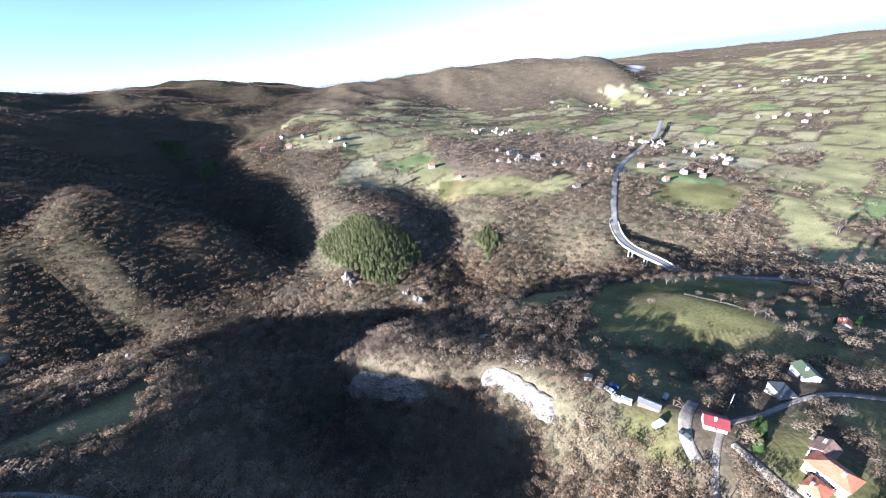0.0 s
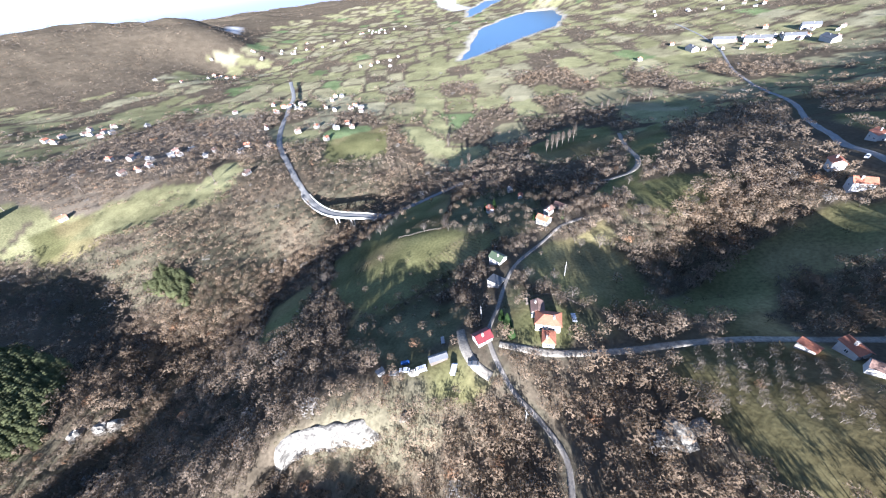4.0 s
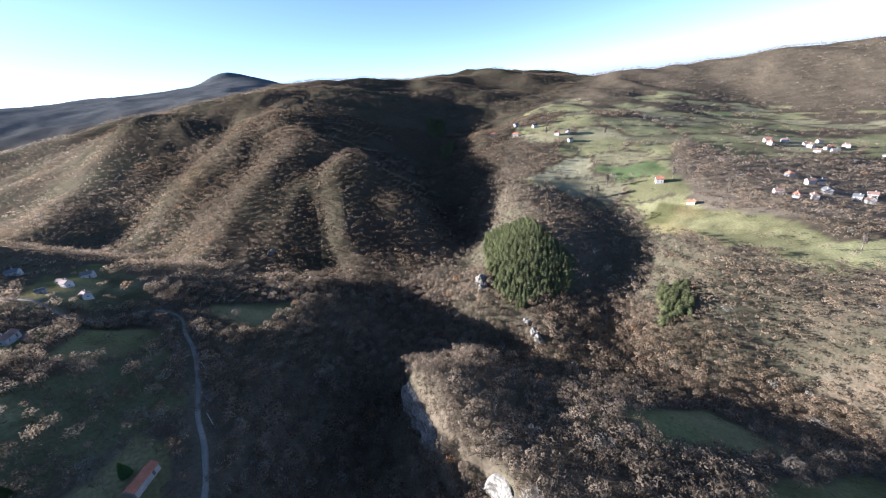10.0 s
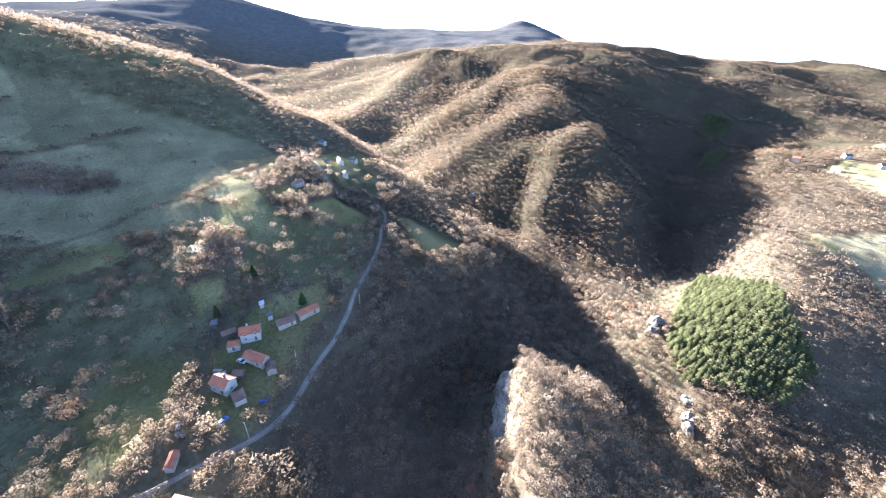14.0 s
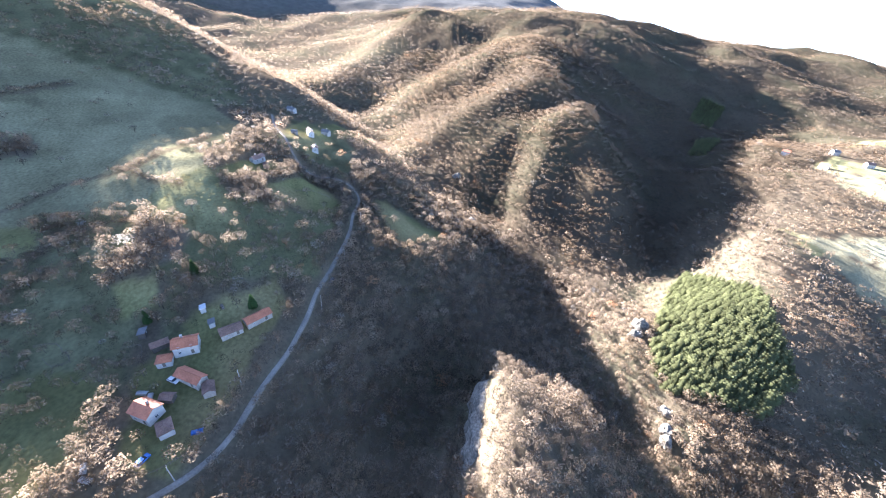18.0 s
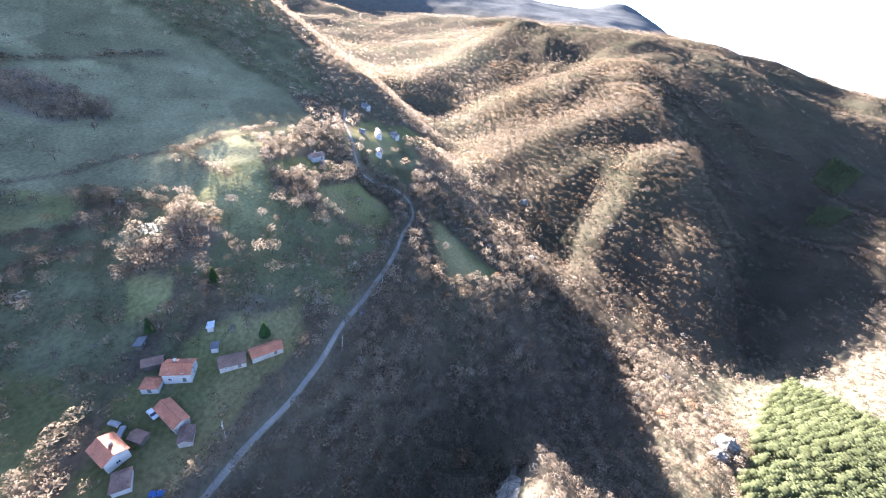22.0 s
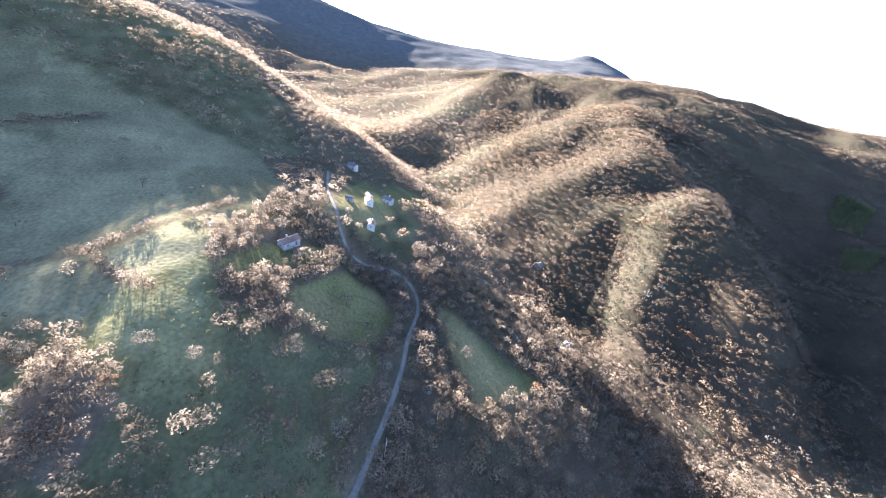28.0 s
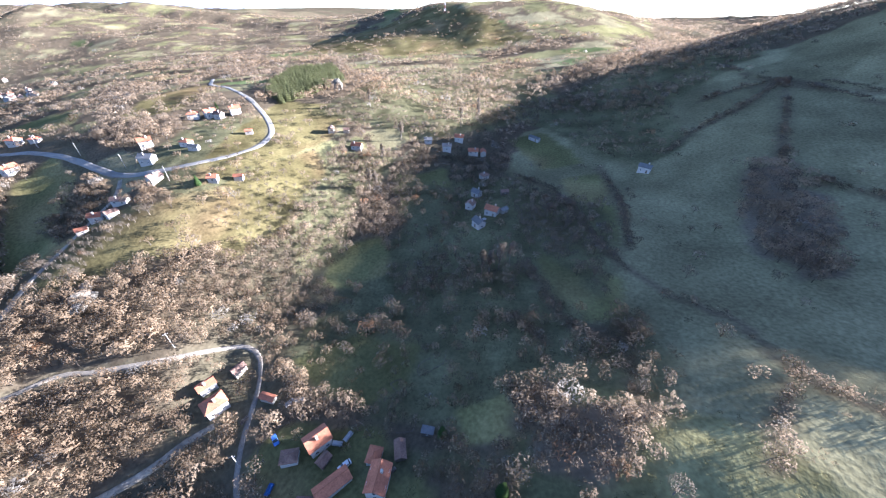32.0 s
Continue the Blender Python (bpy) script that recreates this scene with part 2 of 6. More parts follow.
def seg_dist(x, y, a, b):
    ax, ay, bx, by = *a, *b
    t = np.clip(((x - ax) * (bx - ax) + (y - ay) * (by - ay)) / ((bx - ax) ** 2 + (by - ay) ** 2), 0, 1)
    return np.hypot(x - ax - t * (bx - ax), y - ay - t * (by - ay)), t


def line_dist(x, y, pts):
    d = np.full(np.shape(x), 1e9)
    for a, b in zip(pts[:-1], pts[1:]):
        d = np.minimum(d, seg_dist(x, y, a[:2], b[:2])[0])
    return d


LAKE = [(858, 548), (960, 556), (1100, 578), (1300, 602), (1500, 632), (1700, 668)]
LAKE_WIDTH = [10, 34, 78, 140, 120, 60]
LAKE_ARM = [(1650, 985), (1900, 1085), (2300, 1190)]
LAKE_ARM_WIDTH = [16, 45, 60]


def lake_depth(x, y):
    """Above 0 inside the lake."""
    best = np.full(np.shape(x), -1e9)
    for line, width in ((LAKE, LAKE_WIDTH), (LAKE_ARM, LAKE_ARM_WIDTH)):
        for a, b, wa, wb in zip(line[:-1], line[1:], width[:-1], width[1:]):
            d, t = seg_dist(x, y, a, b)
            best = np.maximum(best, wa + (wb - wa) * t - d)
    return best + 9 * fbm(x, y, 90, 5, 3)


def cliff_drop(x, y):
    """Metres by which the ground lies lower at the foot of the rock faces."""
    out = np.zeros(np.shape(x))
    for edge, drop in CLIFFS:
        best, side, n = np.full(np.shape(x), 1e9), np.zeros(np.shape(x)), len(edge) - 1
        along = np.zeros(np.shape(x))
        for k, (p, q) in enumerate(zip(edge[:-1], edge[1:])):
            d, s = seg_dist(x, y, p, q)
            m = d < best
            best = np.where(m, d, best)
            side = np.where(m, (q[1] - p[1]) * (x - p[0]) - (q[0] - p[0]) * (y - p[1]), side)
            along = np.where(m, (k + s) / n, along)
        taper = smooth(0, 0.12, along) * smooth(1, 0.88, along)
        out = np.maximum(out, np.where(side > 0, drop * np.clip(1 - best / 14.0, 0, 1) * smooth(0.0, 2.2, best) * taper, 0))
    return out


def height(x, y):
    x, y = np.asarray(x, float), np.asarray(y, float)
    z = base_height(x, y)
    r = np.hypot(x, y - 50)
    far = smooth(350, 1300, r)
    hilly = smooth(40, 140, z)
    # gullies and spurs of the hills, soft swells of the plain
    hilly = hilly * (1 - 0.55 * smooth(1500, 2400, r) * smooth(-900, -1500, x))
    z = z + far * hilly * ((26 + 18 * smooth(700, 1300, x)) * (ridged(x, y, 420, 3) - 0.6) + 10 * fbm(x, y, 150, 8, 3))
    west = smooth(-210, -340, x) * smooth(190, 300, y) * (1 - smooth(900, 1500, r))
    z = z + west * (8 * (ridged(x + 22 * vnoise(x / 60, y / 60, 12), y, 120, 11) - 0.62) + 3.2 * fbm(x, y, 42, 13, 2))
    for line, amp, wide in SPURS:
        z = z + 0.6 * amp * np.exp(-(line_dist(x, y, line) / wide) ** 2)
    z = z + (1 - 0.6 * far) * 0.9 * fbm(x, y, 28, 21, 3) + far * 2.0 * fbm(x, y, 120, 33, 3)
    near_cliff = (np.hypot(x + 15, y - 120) < 110)
    if near_cliff.any():
        z = z - np.where(near_cliff, cliff_drop(x, y), 0)
    # the lake's bed
    ld = lake_depth(x, y)
    near = smooth(-120, 0, ld)
    z = z * (1 - near) + (LAKE_Z + 1.5 - 0.05 * np.clip(ld, -60, 80)) * near
    z = np.where(ld > 0, LAKE_Z - 0.3 - 0.06 * ld, z)
    return z


# ---- materials ----
def material(name, colour, rough=0.9, grain=(3.0, 0.35), patch=(0.15, 0.3), bump=0.0, metal=0.0, attribute="", vary=0.0, spec=0.3, through_light=0.0, open_share=0.0, layered=False):
    """A plain procedural surface. grain and patch: (scale, strength) of fine and coarse changes of brightness;
    attribute: a colour stored on the mesh that takes the place of colour; vary: changes from object to object;
    through_light: share of the light that passes through; open_share: gaps between the twigs (airy crowns);
    layered: the coarse changes lie in level beds."""
    m = bpy.data.materials.new(name)
    m.use_nodes = True
    n, l = m.node_tree.nodes, m.node_tree.links
    b = n["Principled BSDF"]
    b.inputs["Roughness"].default_value, b.inputs["Metallic"].default_value = rough, metal
    b.inputs["Specular IOR Level"].default_value = spec
    geo = n.new("ShaderNodeNewGeometry")
    if attribute:
        src = n.new("ShaderNodeAttribute")
        src.attribute_name = attribute
        col = src.outputs["Color"]
    else:
        src = n.new("ShaderNodeRGB")
        src.outputs[0].default_value = (*colour, 1)
        col = src.outputs[0]
    for k, (scale, strength) in enumerate((grain, patch)):
        if not strength:
            continue
        tex = n.new("ShaderNodeTexNoise")
        tex.inputs["Scale"].default_value, tex.inputs["Detail"].default_value = scale, 4
        l.new(geo.outputs["Position"], tex.inputs["Vector"])
        if layered and k == 1:
            beds = n.new("ShaderNodeVectorMath")
            beds.operation = "MULTIPLY"
            beds.inputs[1].default_value = (0.5, 0.5, 5.0)
            l.new(geo.outputs["Position"], beds.inputs[0])
            l.new(beds.outputs[0], tex.inputs["Vector"])
        ramp = n.new("ShaderNodeMapRange")
        ramp.inputs["From Min"].default_value, ramp.inputs["From Max"].default_value = 0.25, 0.75
        ramp.inputs["To Min"].default_value, ramp.inputs["To Max"].default_value = 1 - strength, 1 + strength
        l.new(tex.outputs["Fac"], ramp.inputs["Value"])
        mix = n.new("ShaderNodeMix")
        mix.data_type, mix.blend_type = "RGBA", "MULTIPLY"
        mix.inputs["Factor"].default_value = 1
        l.new(col, mix.inputs["A"])
        l.new(ramp.outputs[0], mix.inputs["B"])
        col = mix.outputs["Result"]
        if k == 0 and bump:
            bp = n.new("ShaderNodeBump")
            bp.inputs["Strength"].default_value, bp.inputs["Distance"].default_value = bump, 0.3
            l.new(tex.outputs["Fac"], bp.inputs["Height"])
            l.new(bp.outputs[0], b.inputs["Normal"])
    if vary:
        info = n.new("ShaderNodeObjectInfo")
        mr = n.new("ShaderNodeMapRange")
        mr.inputs["To Min"].default_value, mr.inputs["To Max"].default_value = 1 - vary, 1 + vary
        l.new(info.outputs["Random"], mr.inputs["Value"])
        mix = n.new("ShaderNodeMix")
        mix.data_type, mix.blend_type = "RGBA", "MULTIPLY"
        mix.inputs["Factor"].default_value = 1
        l.new(col, mix.inputs["A"])
        l.new(mr.outputs[0], mix.inputs["B"])
        col = mix.outputs["Result"]
    l.new(col, b.inputs["Base Color"])
    if through_light:
        tr = n.new("ShaderNodeBsdfTranslucent")
        l.new(col, tr.inputs["Color"])
        ms = n.new("ShaderNodeMixShader")
        ms.inputs["Fac"].default_value = through_light
        l.new(b.outputs[0], ms.inputs[1])
        l.new(tr.outputs[0], ms.inputs[2])
        l.new(ms.outputs[0], n["Material Output"].inputs["Surface"])
        if open_share:
            gap, airy = n.new("ShaderNodeBsdfTransparent"), n.new("ShaderNodeMixShader")
            airy.inputs["Fac"].default_value = open_share
            l.new(ms.outputs[0], airy.inputs[1])
            l.new(gap.outputs[0], airy.inputs[2])
            l.new(airy.outputs[0], n["Material Output"].inputs["Surface"])
    return m


M_GROUND = material("ground cover", (0, 0, 0), 1.0, (0.7, 0.34), (0.045, 0.22), 0.5, attribute="cover", spec=0.0)
M_TWIGS = material("bare twigs", (0, 0, 0), 1.0, (1.2, 0.2), (0.02, 0.16), attribute="tint", spec=0.0, through_light=0.5, open_share=0.36)
M_TWIG_THING = material("bare crown", (0.148, 0.121, 0.093), 1.0, (1.2, 0.2), (0.05, 0.15), vary=0.2, spec=0.0, through_light=0.5, open_share=0.35)
M_BARK = material("bark", (0.13, 0.108, 0.085), 0.95, (4, 0.3), (0.4, 0.2), vary=0.2)
M_NEEDLES = material("pine needles", (0, 0, 0), 1.0, (1.5, 0.3), (0.05, 0.2), attribute="tint", spec=0.0, through_light=0.5)
M_NEEDLE_THING = material("evergreen crown", (0.045, 0.075, 0.025), 1.0, (1.5, 0.3), (0.1, 0.2), vary=0.3, spec=0.0, through_light=0.3)
M_ASPHALT = material("worn asphalt", (0.185, 0.175, 0.155), 0.85, (2.5, 0.15), (0.08, 0.2), 0.2)
M_LANE = material("dusty worn asphalt", (0.215, 0.19, 0.155), 0.95, (1.5, 0.25), (0.12, 0.3), 0.2, spec=0.05)
M_GRAVEL = material("pale gravel", (0.25, 0.218, 0.168), 0.95, (1.2, 0.4), (0.2, 0.35), 0.3, spec=0.1)
M_ROCK = material("white limestone", (0.162, 0.146, 0.116), 0.95, (0.9, 0.6), (0.3, 0.6), 1.0, layered=True)
M_WATER = material("lake water", (0.012, 0.042, 0.062), 0.3, (0.05, 0.05), (0.004, 0.12), spec=0.5)
M_PLASTER = material("pale plaster", (0.39, 0.37, 0.335), 0.85, (1.2, 0.08), (0.3, 0.1), vary=0.12)
M_GREYWALL = material("bare block wall", (0.36, 0.32, 0.27), 0.9, (1.5, 0.2), (0.3, 0.15), vary=0.2)
M_TILE = material("clay roof tiles", (0.33, 0.125, 0.068), 0.85, (2.0, 0.25), (0.35, 0.25), 0.3, vary=0.25)
M_OLDTILE = material("weathered roof tiles", (0.17, 0.105, 0.078), 0.9, (2.0, 0.3), (0.35, 0.3), 0.3, vary=0.2)
M_REDTIN = material("red sheet roof", (0.13, 0.024, 0.026), 0.5, (0.8, 0.1), (0.2, 0.1))
M_GREENTIN = material("green sheet roof", (0.05, 0.065, 0.038), 0.5, (0.8, 0.1), (0.2, 0.1))
M_GREYROOF = material("grey sheet roof", (0.11, 0.11, 0.108), 0.6, (0.8, 0.15), (0.2, 0.15), vary=0.2)
M_GLASS = material("window glass", (0.03, 0.035, 0.04), 0.1, (1, 0), (1, 0), spec=0.6)
M_WOOD = material("grey weathered wood", (0.12, 0.098, 0.075), 0.9, (3, 0.25), (0.3, 0.2), vary=0.2)
M_CONCRETE = material("concrete", (0.36, 0.34, 0.30), 0.9, (1.5, 0.12), (0.2, 0.15))
M_WHITE = material("white paint", (0.5, 0.5, 0.49), 0.6, (1, 0.05), (0.3, 0.08))
M_BLUE = material("blue paint", (0.06, 0.16, 0.42), 0.5, (1, 0.08), (0.3, 0.1))
M_BLACK = material("black rubber", (0.02, 0.02, 0.02), 0.8, (2, 0.1), (0.3, 0.1))


# ---- mesh helpers ----
def soup(name, verts, faces, mat, attrs=None, shade=False, normals=None):
    """A mesh object from arrays of places and triangles or quads. attrs: colours by name, one a vertex.
    normals: the way that each vertex faces, for soft crowns."""
    me = bpy.data.meshes.new(name)
    verts, faces = np.asarray(verts, np.float32), np.asarray(faces, np.int32)
    k = faces.shape[1]
    me.vertices.add(len(verts))
    me.vertices.foreach_set("co", verts.ravel())
    me.loops.add(faces.size)
    me.loops.foreach_set("vertex_index", faces.ravel())
    me.polygons.add(len(faces))
    me.polygons.foreach_set("loop_start", np.arange(0, faces.size, k, dtype=np.int32))
    if shade:
        me.polygons.foreach_set("use_smooth", np.ones(len(faces), bool))
    for key, value in (attrs or {}).items():
        a = me.attributes.new(key, "FLOAT_COLOR", "POINT")
        a.data.foreach_set("color", np.concatenate([value, np.ones((len(value), 1))], 1).astype(np.float32).ravel())
    me.update(calc_edges=True)
    if normals is not None:
        me.polygons.foreach_set("use_smooth", np.ones(len(faces), bool))
        me.normals_split_custom_set_from_vertices(normals)
    me.materials.append(mat)
    return new(name, me)


def part(name, bm, mat, parent=None, label=""):
    """Links a bmesh as one mesh object under a thing or a part."""
    me = bpy.data.meshes.new(name)
    bm.normal_update()
    bm.to_mesh(me)
    bm.free()
    me.materials.append(mat)
    ob = new(name, me)
    if parent:
        ob.parent = parent
    return tagged(ob, label)


def thing(name, x, y, z, turn=0.0, label="", category="", group="", kind=""):
    ob = new(name)
    ob.matrix_world = pose(x, y, z, 0, 0, turn)
    return tagged(ob, label, category, group, kind)


def box(bm, x0, y0, z0, x1, y1, z1):
    v = [bm.verts.new((x, y, z)) for z in (z0, z1) for x, y in ((x0, y0), (x1, y0), (x1, y1), (x0, y1))]
    for f in ((3, 2, 1, 0), (4, 5, 6, 7), (0, 1, 5, 4), (1, 2, 6, 5), (2, 3, 7, 6), (3, 0, 4, 7)):
        bm.faces.new([v[i] for i in f])
    return bm


def prism(bm, ring, depth):
    """A closed solid from a ring of places and a way along which it is thick."""
    d = Vector(depth)
    a = [bm.verts.new(p) for p in ring]
    b = [bm.verts.new(Vector(p) + d) for p in ring]
    bm.faces.new(a[::-1])
    bm.faces.new(b)
    for i in range(len(a)):
        j = (i + 1) % len(a)
        bm.faces.new((a[i], a[j], b[j], b[i]))
    return bm


def ground_z(x, y):
    return float(height(np.array([float(x)]), np.array([float(y)]))[0])


# ---- plan: roads, open land, woods ----
LANE = [(196, 56), (184, 68), (166, 72), (142, 75), (124, 75), (106, 71), (91, 68), (84, 63), (78, 56), (73, 48), (69, 37), (62, 26), (50, 20), (38, 13),
        (28, 6), (16, -6), (8, -11), (0, -9), (-7, 0), (-12, 9), (-18, 20), (-25, 29), (-35, 36), (-50, 42), (-67, 51), (-84, 56), (-101, 59), (-120, 65), (-144, 71),
        (-166, 75), (-187, 77), (-208, 81), (-221, 80), (-232, 73), (-236, 62), (-233, 47), (-237, 36), (-255, 26), (-290, 12), (-330, 2)]
YARD_ROAD = [(88, 80), (80, 73), (75, 65), (74, 58)]
TRACK = [(87, 61), (91, 47), (97, 33), (103, 21), (109, 11), (117, -1), (125, -15), (131, -31), (140, -52), (152, -66)]
HIGHWAY = [(262, 186), (236, 204), (212, 226), (192, 246), (180, 269), (177, 296), (186, 336), (222, 410), (256, 470), (313, 548), (400, 649), (452, 703), (540, 830)]
RIDGE_ROAD = [(330, -290), (279, -246), (237, -229), (168, -192), (118, -158), (100, -135), (98, -112), (110, -90), (129, -76), (152, -70), (182, -71), (215, -73),
              (245, -70), (272, -62), (301, -54), (400, -56), (503, -62), (600, -50), (760, -20), (1000, 20), (1250, 120)]
FIELD_TRACK = [(383, 76), (324, 60), (292, 47), (264, 45), (248, 58), (240, 80)]
WOOD_TRACK = [(-3, 17), (2, 24), (6, 31), (11, 38), (16, 44), (24, 52)]
ROADS = [LANE, YARD_ROAD, TRACK, HIGHWAY, RIDGE_ROAD, FIELD_TRACK, WOOD_TRACK]

MEADOWS = {
    "meadow below the houses": [(128, 222), (155, 213), (190, 220), (236, 227), (239, 180), (206, 160), (165, 142), (163, 118), (170, 110), (161, 90), (143, 103), (124, 108), (109, 121), (92, 127), (82, 155), (94, 186), (110, 200)],
    "meadow behind the farm": [(140, 75), (166, 68), (176, 49), (170, 31), (151, 15), (135, 8), (122, 33), (125, 48), (125, 64)],
    "shaded meadow": [(134, 14), (189, -12), (224, -44), (228, -74), (191, -63), (174, -29), (148, -22), (133, 0)],
    "knoll meadow": [(363, 166), (431, 138), (440, 100), (366, 75), (308, 72), (296, 124)],
    "damp meadow": [(235, 46), (257, 16), (258, -14), (204, 14), (198, 37)],
    "green top": [(426, -127), (436, -150), (293, -108), (292, -92), (316, -86)],
    "meadow tip": [(44, 187), (74, 236), (103, 218), (60, 176)],
    "orchard": [(107, 6), (119, -6), (130, -30), (112, -48), (98, -46), (90, -25), (92, -2)],
    "sunlit patch": [(-144, -25), (-153, -27), (-164, -16), (-181, -7), (-176, 1), (-161, 6), (-146, 13), (-132, 16), (-129, 0), (-136, -15)],
    "sunlit terrace": [(-180, -4), (-201, 5), (-223, 30), (-230, 48), (-216, 33), (-200, 24), (-176, 4)],
    "meadow by the lane": [(-179, 24), (-211, 41), (-216, 57), (-197, 70), (-176, 65), (-165, 46), (-166, 30)],
    "meadow below the lane": [(-217, 91), (-220, 102), (-202, 117), (-190, 128), (-187, 148), (-176, 140), (-159, 109), (-176, 103), (-198, 98)],
    "bright meadow": [(-340, 42), (-361, 55), (-440, 104), (-400, 100), (-333, 78), (-318, 60)],
    "field above the ridge road": [(420, -74), (385, -70), (320, -72), (290, -88), (267, -109), (330, -150), (430, -165)],
    "hamlet gardens": [(-280, 18), (-345, 30), (-295, 60), (-245, 44)],
    "lawn": [(9, -80), (-10, -96), (-27, -71), (-10, -54), (2, -54)],
    "lawn by the lane": [(-14, -12), (-42, -47), (-60, -34), (-62, -18), (-50, -6), (-30, -6)],
    "small lawn": [(-81, -14), (-98, -22), (-101, -6), (-87, -1)],
    "strip of lawn": [(-115, -28), (-131, -33), (-134, -27), (-116, -21)],
    "shaded field": [(-96, -97), (-133, -91), (-134, -63), (-112, -58)],
    "upper shaded field": [(-98, -186), (-126, -201), (-133, -112), (-120, -130)],
    "paddock": [(-52, -235), (-75, -264), (-114, -214), (-85, -200)],
    "lawn of the shaded hamlet": [(10, -153), (-19, -176), (-35, -144), (-11, -116)],
    "sunny slope": [(83, -91), (69, -147), (31, -115), (35, -67), (44, -39), (63, -46)],
    "sunny terrace": [(153, -20), (112, -36), (77, -84), (44, -80), (53, -49), (74, -18), (101, 7)],
    "yard": [(60, 60), (52, 84), (68, 92), (78, 76), (72, 56)],
    "farmyard": [(88, 56), (100, 70), (116, 58), (118, 40), (98, 36)],
    "hamlet yards": [(-30, 6), (-24, 22), (-48, 34), (-90, 48), (-104, 40), (-84, 10), (-60, 0)],
    "sunny bank": [(93, -72), (80, -100), (70, -149), (77, -223), (147, -206), (127, -136), (110, -88)],
    "field under the village": [(2, 493), (63, 476), (58, 419), (29, 413), (-7, 441)],
    "shaded meadow by the track": [(249, 58), (268, 40), (222, 38), (218, 60)],
    "long shaded meadow": [(369, 61), (431, 48), (330, 30), (276, 36), (266, 48), (300, 56)],
    "grass below the lane": [(172, 62), (193, 49), (179, 34), (166, 42), (150, 60)],
    "vineyard terrace": [(154, 178), (163, 143), (219, 164), (188, 182)],
    "bare field": [(240, 369), (318, 335), (397, 401), (295, 420)],
    "roadside meadow": [(263, -159), (302, -233), (272, -259), (199, -154), (215, -110)],
    "hilltop pasture": [(511, -732), (402, -927), (-5, -674), (37, -642), (190, -511), (391, -540)],
}
# a dry field; a rough grass patch whose paler colour also paints in sunlight
DRY_AND_SUNLIT = [[(64, 484), (110, 437), (135, 384), (110, 382), (56, 414), (24, 451)], [(-144, -25), (-153, -27), (-164, -16), (-181, -7), (-176, 1), (-161, 6), (-146, 13), (-132, 16), (-129, 0), (-136, -15)]]
COPSES = [[(-142, -27), (-131, -14), (-123, -1), (-129, 18), (-146, 15), (-160, 9), (-164, 30), (-163, 46), (-172, 66), (-150, 66), (-120, 58), (-104, 30), (-100, -4), (-107, -14), (-124, -22)],
          [(-198, -200), (-221, -200), (-223, -173), (-221, -133), (-212, -105), (-198, -102), (-190, -116), (-188, -144)],
          [(-34, -315), (-86, -337), (-178, -341), (-163, -298), (-94, -300)], [(-98, -25), (-115, -22), (-138, -24), (-137, -6), (-111, 1)],
          [(-15, 737), (60, 639), (183, 754), (306, 714), (326, 606), (223, 430), (178, 494), (99, 465), (48, 480), (29, 505), (-8, 587)]]
QUARRIES = [[(883, 1590), (920, 1660), (1000, 1780), (1120, 1960), (1080, 1990), (960, 1800), (870, 1640)], [(2356, 1637), (2103, 1445), (1900, 1180), (1960, 1150), (2200, 1400), (2400, 1560)]]
# rough grass with scattered fruit trees and bushes
COMMONS = [[(-11, -16), (-8, -52), (-16, -99), (-20, -162), (-63, -188), (-106, -127), (-133, -95), (-113, -50), (-131, -30), (-98, -25), (-98, -4), (-64, -4), (-31, -4)],
           [(-127, -2), (-137, 16), (-163, 12), (-150, 40), (-136, 63), (-110, 55), (-100, 20)],
           [(153, 84), (200, 84), (240, 100), (250, 150), (215, 170), (170, 140), (168, 112)], [(110, 20), (122, 34), (120, 70), (100, 74), (90, 66)],
           [(-250, 20), (-330, 20), (-350, 60), (-290, 80), (-240, 70)], [(70, -60), (120, -60), (150, -90), (170, -150), (130, -160), (80, -100)], [(60, 92), (100, 80), (110, 118), (92, 127), (82, 150), (60, 130)],
           [(10, -155), (-9, -118), (-35, -116), (-52, -78), (-32, -66), (-28, -45), (-36, -33), (-71, -41), (-110, -50), (-118, -62), (-100, -80), (-79, -107), (-55, -105), (-30, -155)],
           [(-110, -44), (-130, -64), (-138, -67), (-148, -46), (-144, -30), (-132, -30), (-115, -28)], [(-90, -158), (-121, -156), (-130, -116), (-134, -93), (-119, -91), (-102, -108)],
           [(-62, 12), (-66, 2), (-82, -2), (-102, -4), (-104, 5), (-84, 9)],
           # woods on the crest and the flank of the sun hill, along its stream and behind the ridge
           [(-47, -282), (-70, -345), (-108, -385), (-175, -450), (-262, -480), (-247, -399), (-199, -347), (-170, -295), (-177, -239), (-152, -212), (-121, -217), (-93, -259)],
           [(-373, -320), (-364, -236), (-346, -165), (-332, -116), (-320, -74), (-312, -38), (-340, -20), (-410, -60), (-470, -110), (-500, -200), (-470, -300), (-400, -370)],
           [(-69, -172), (-96, -160), (-118, -118), (-130, -98), (-124, -77), (-97, -102), (-77, -116)],
           [(36, -63), (50, -126), (61, -170), (18, -165), (20, -120), (2, -75), (10, -50)],
           [(103, -200), (131, -393), (79, -466), (-18, -495), (-85, -336), (-30, -232), (20, -195)]]
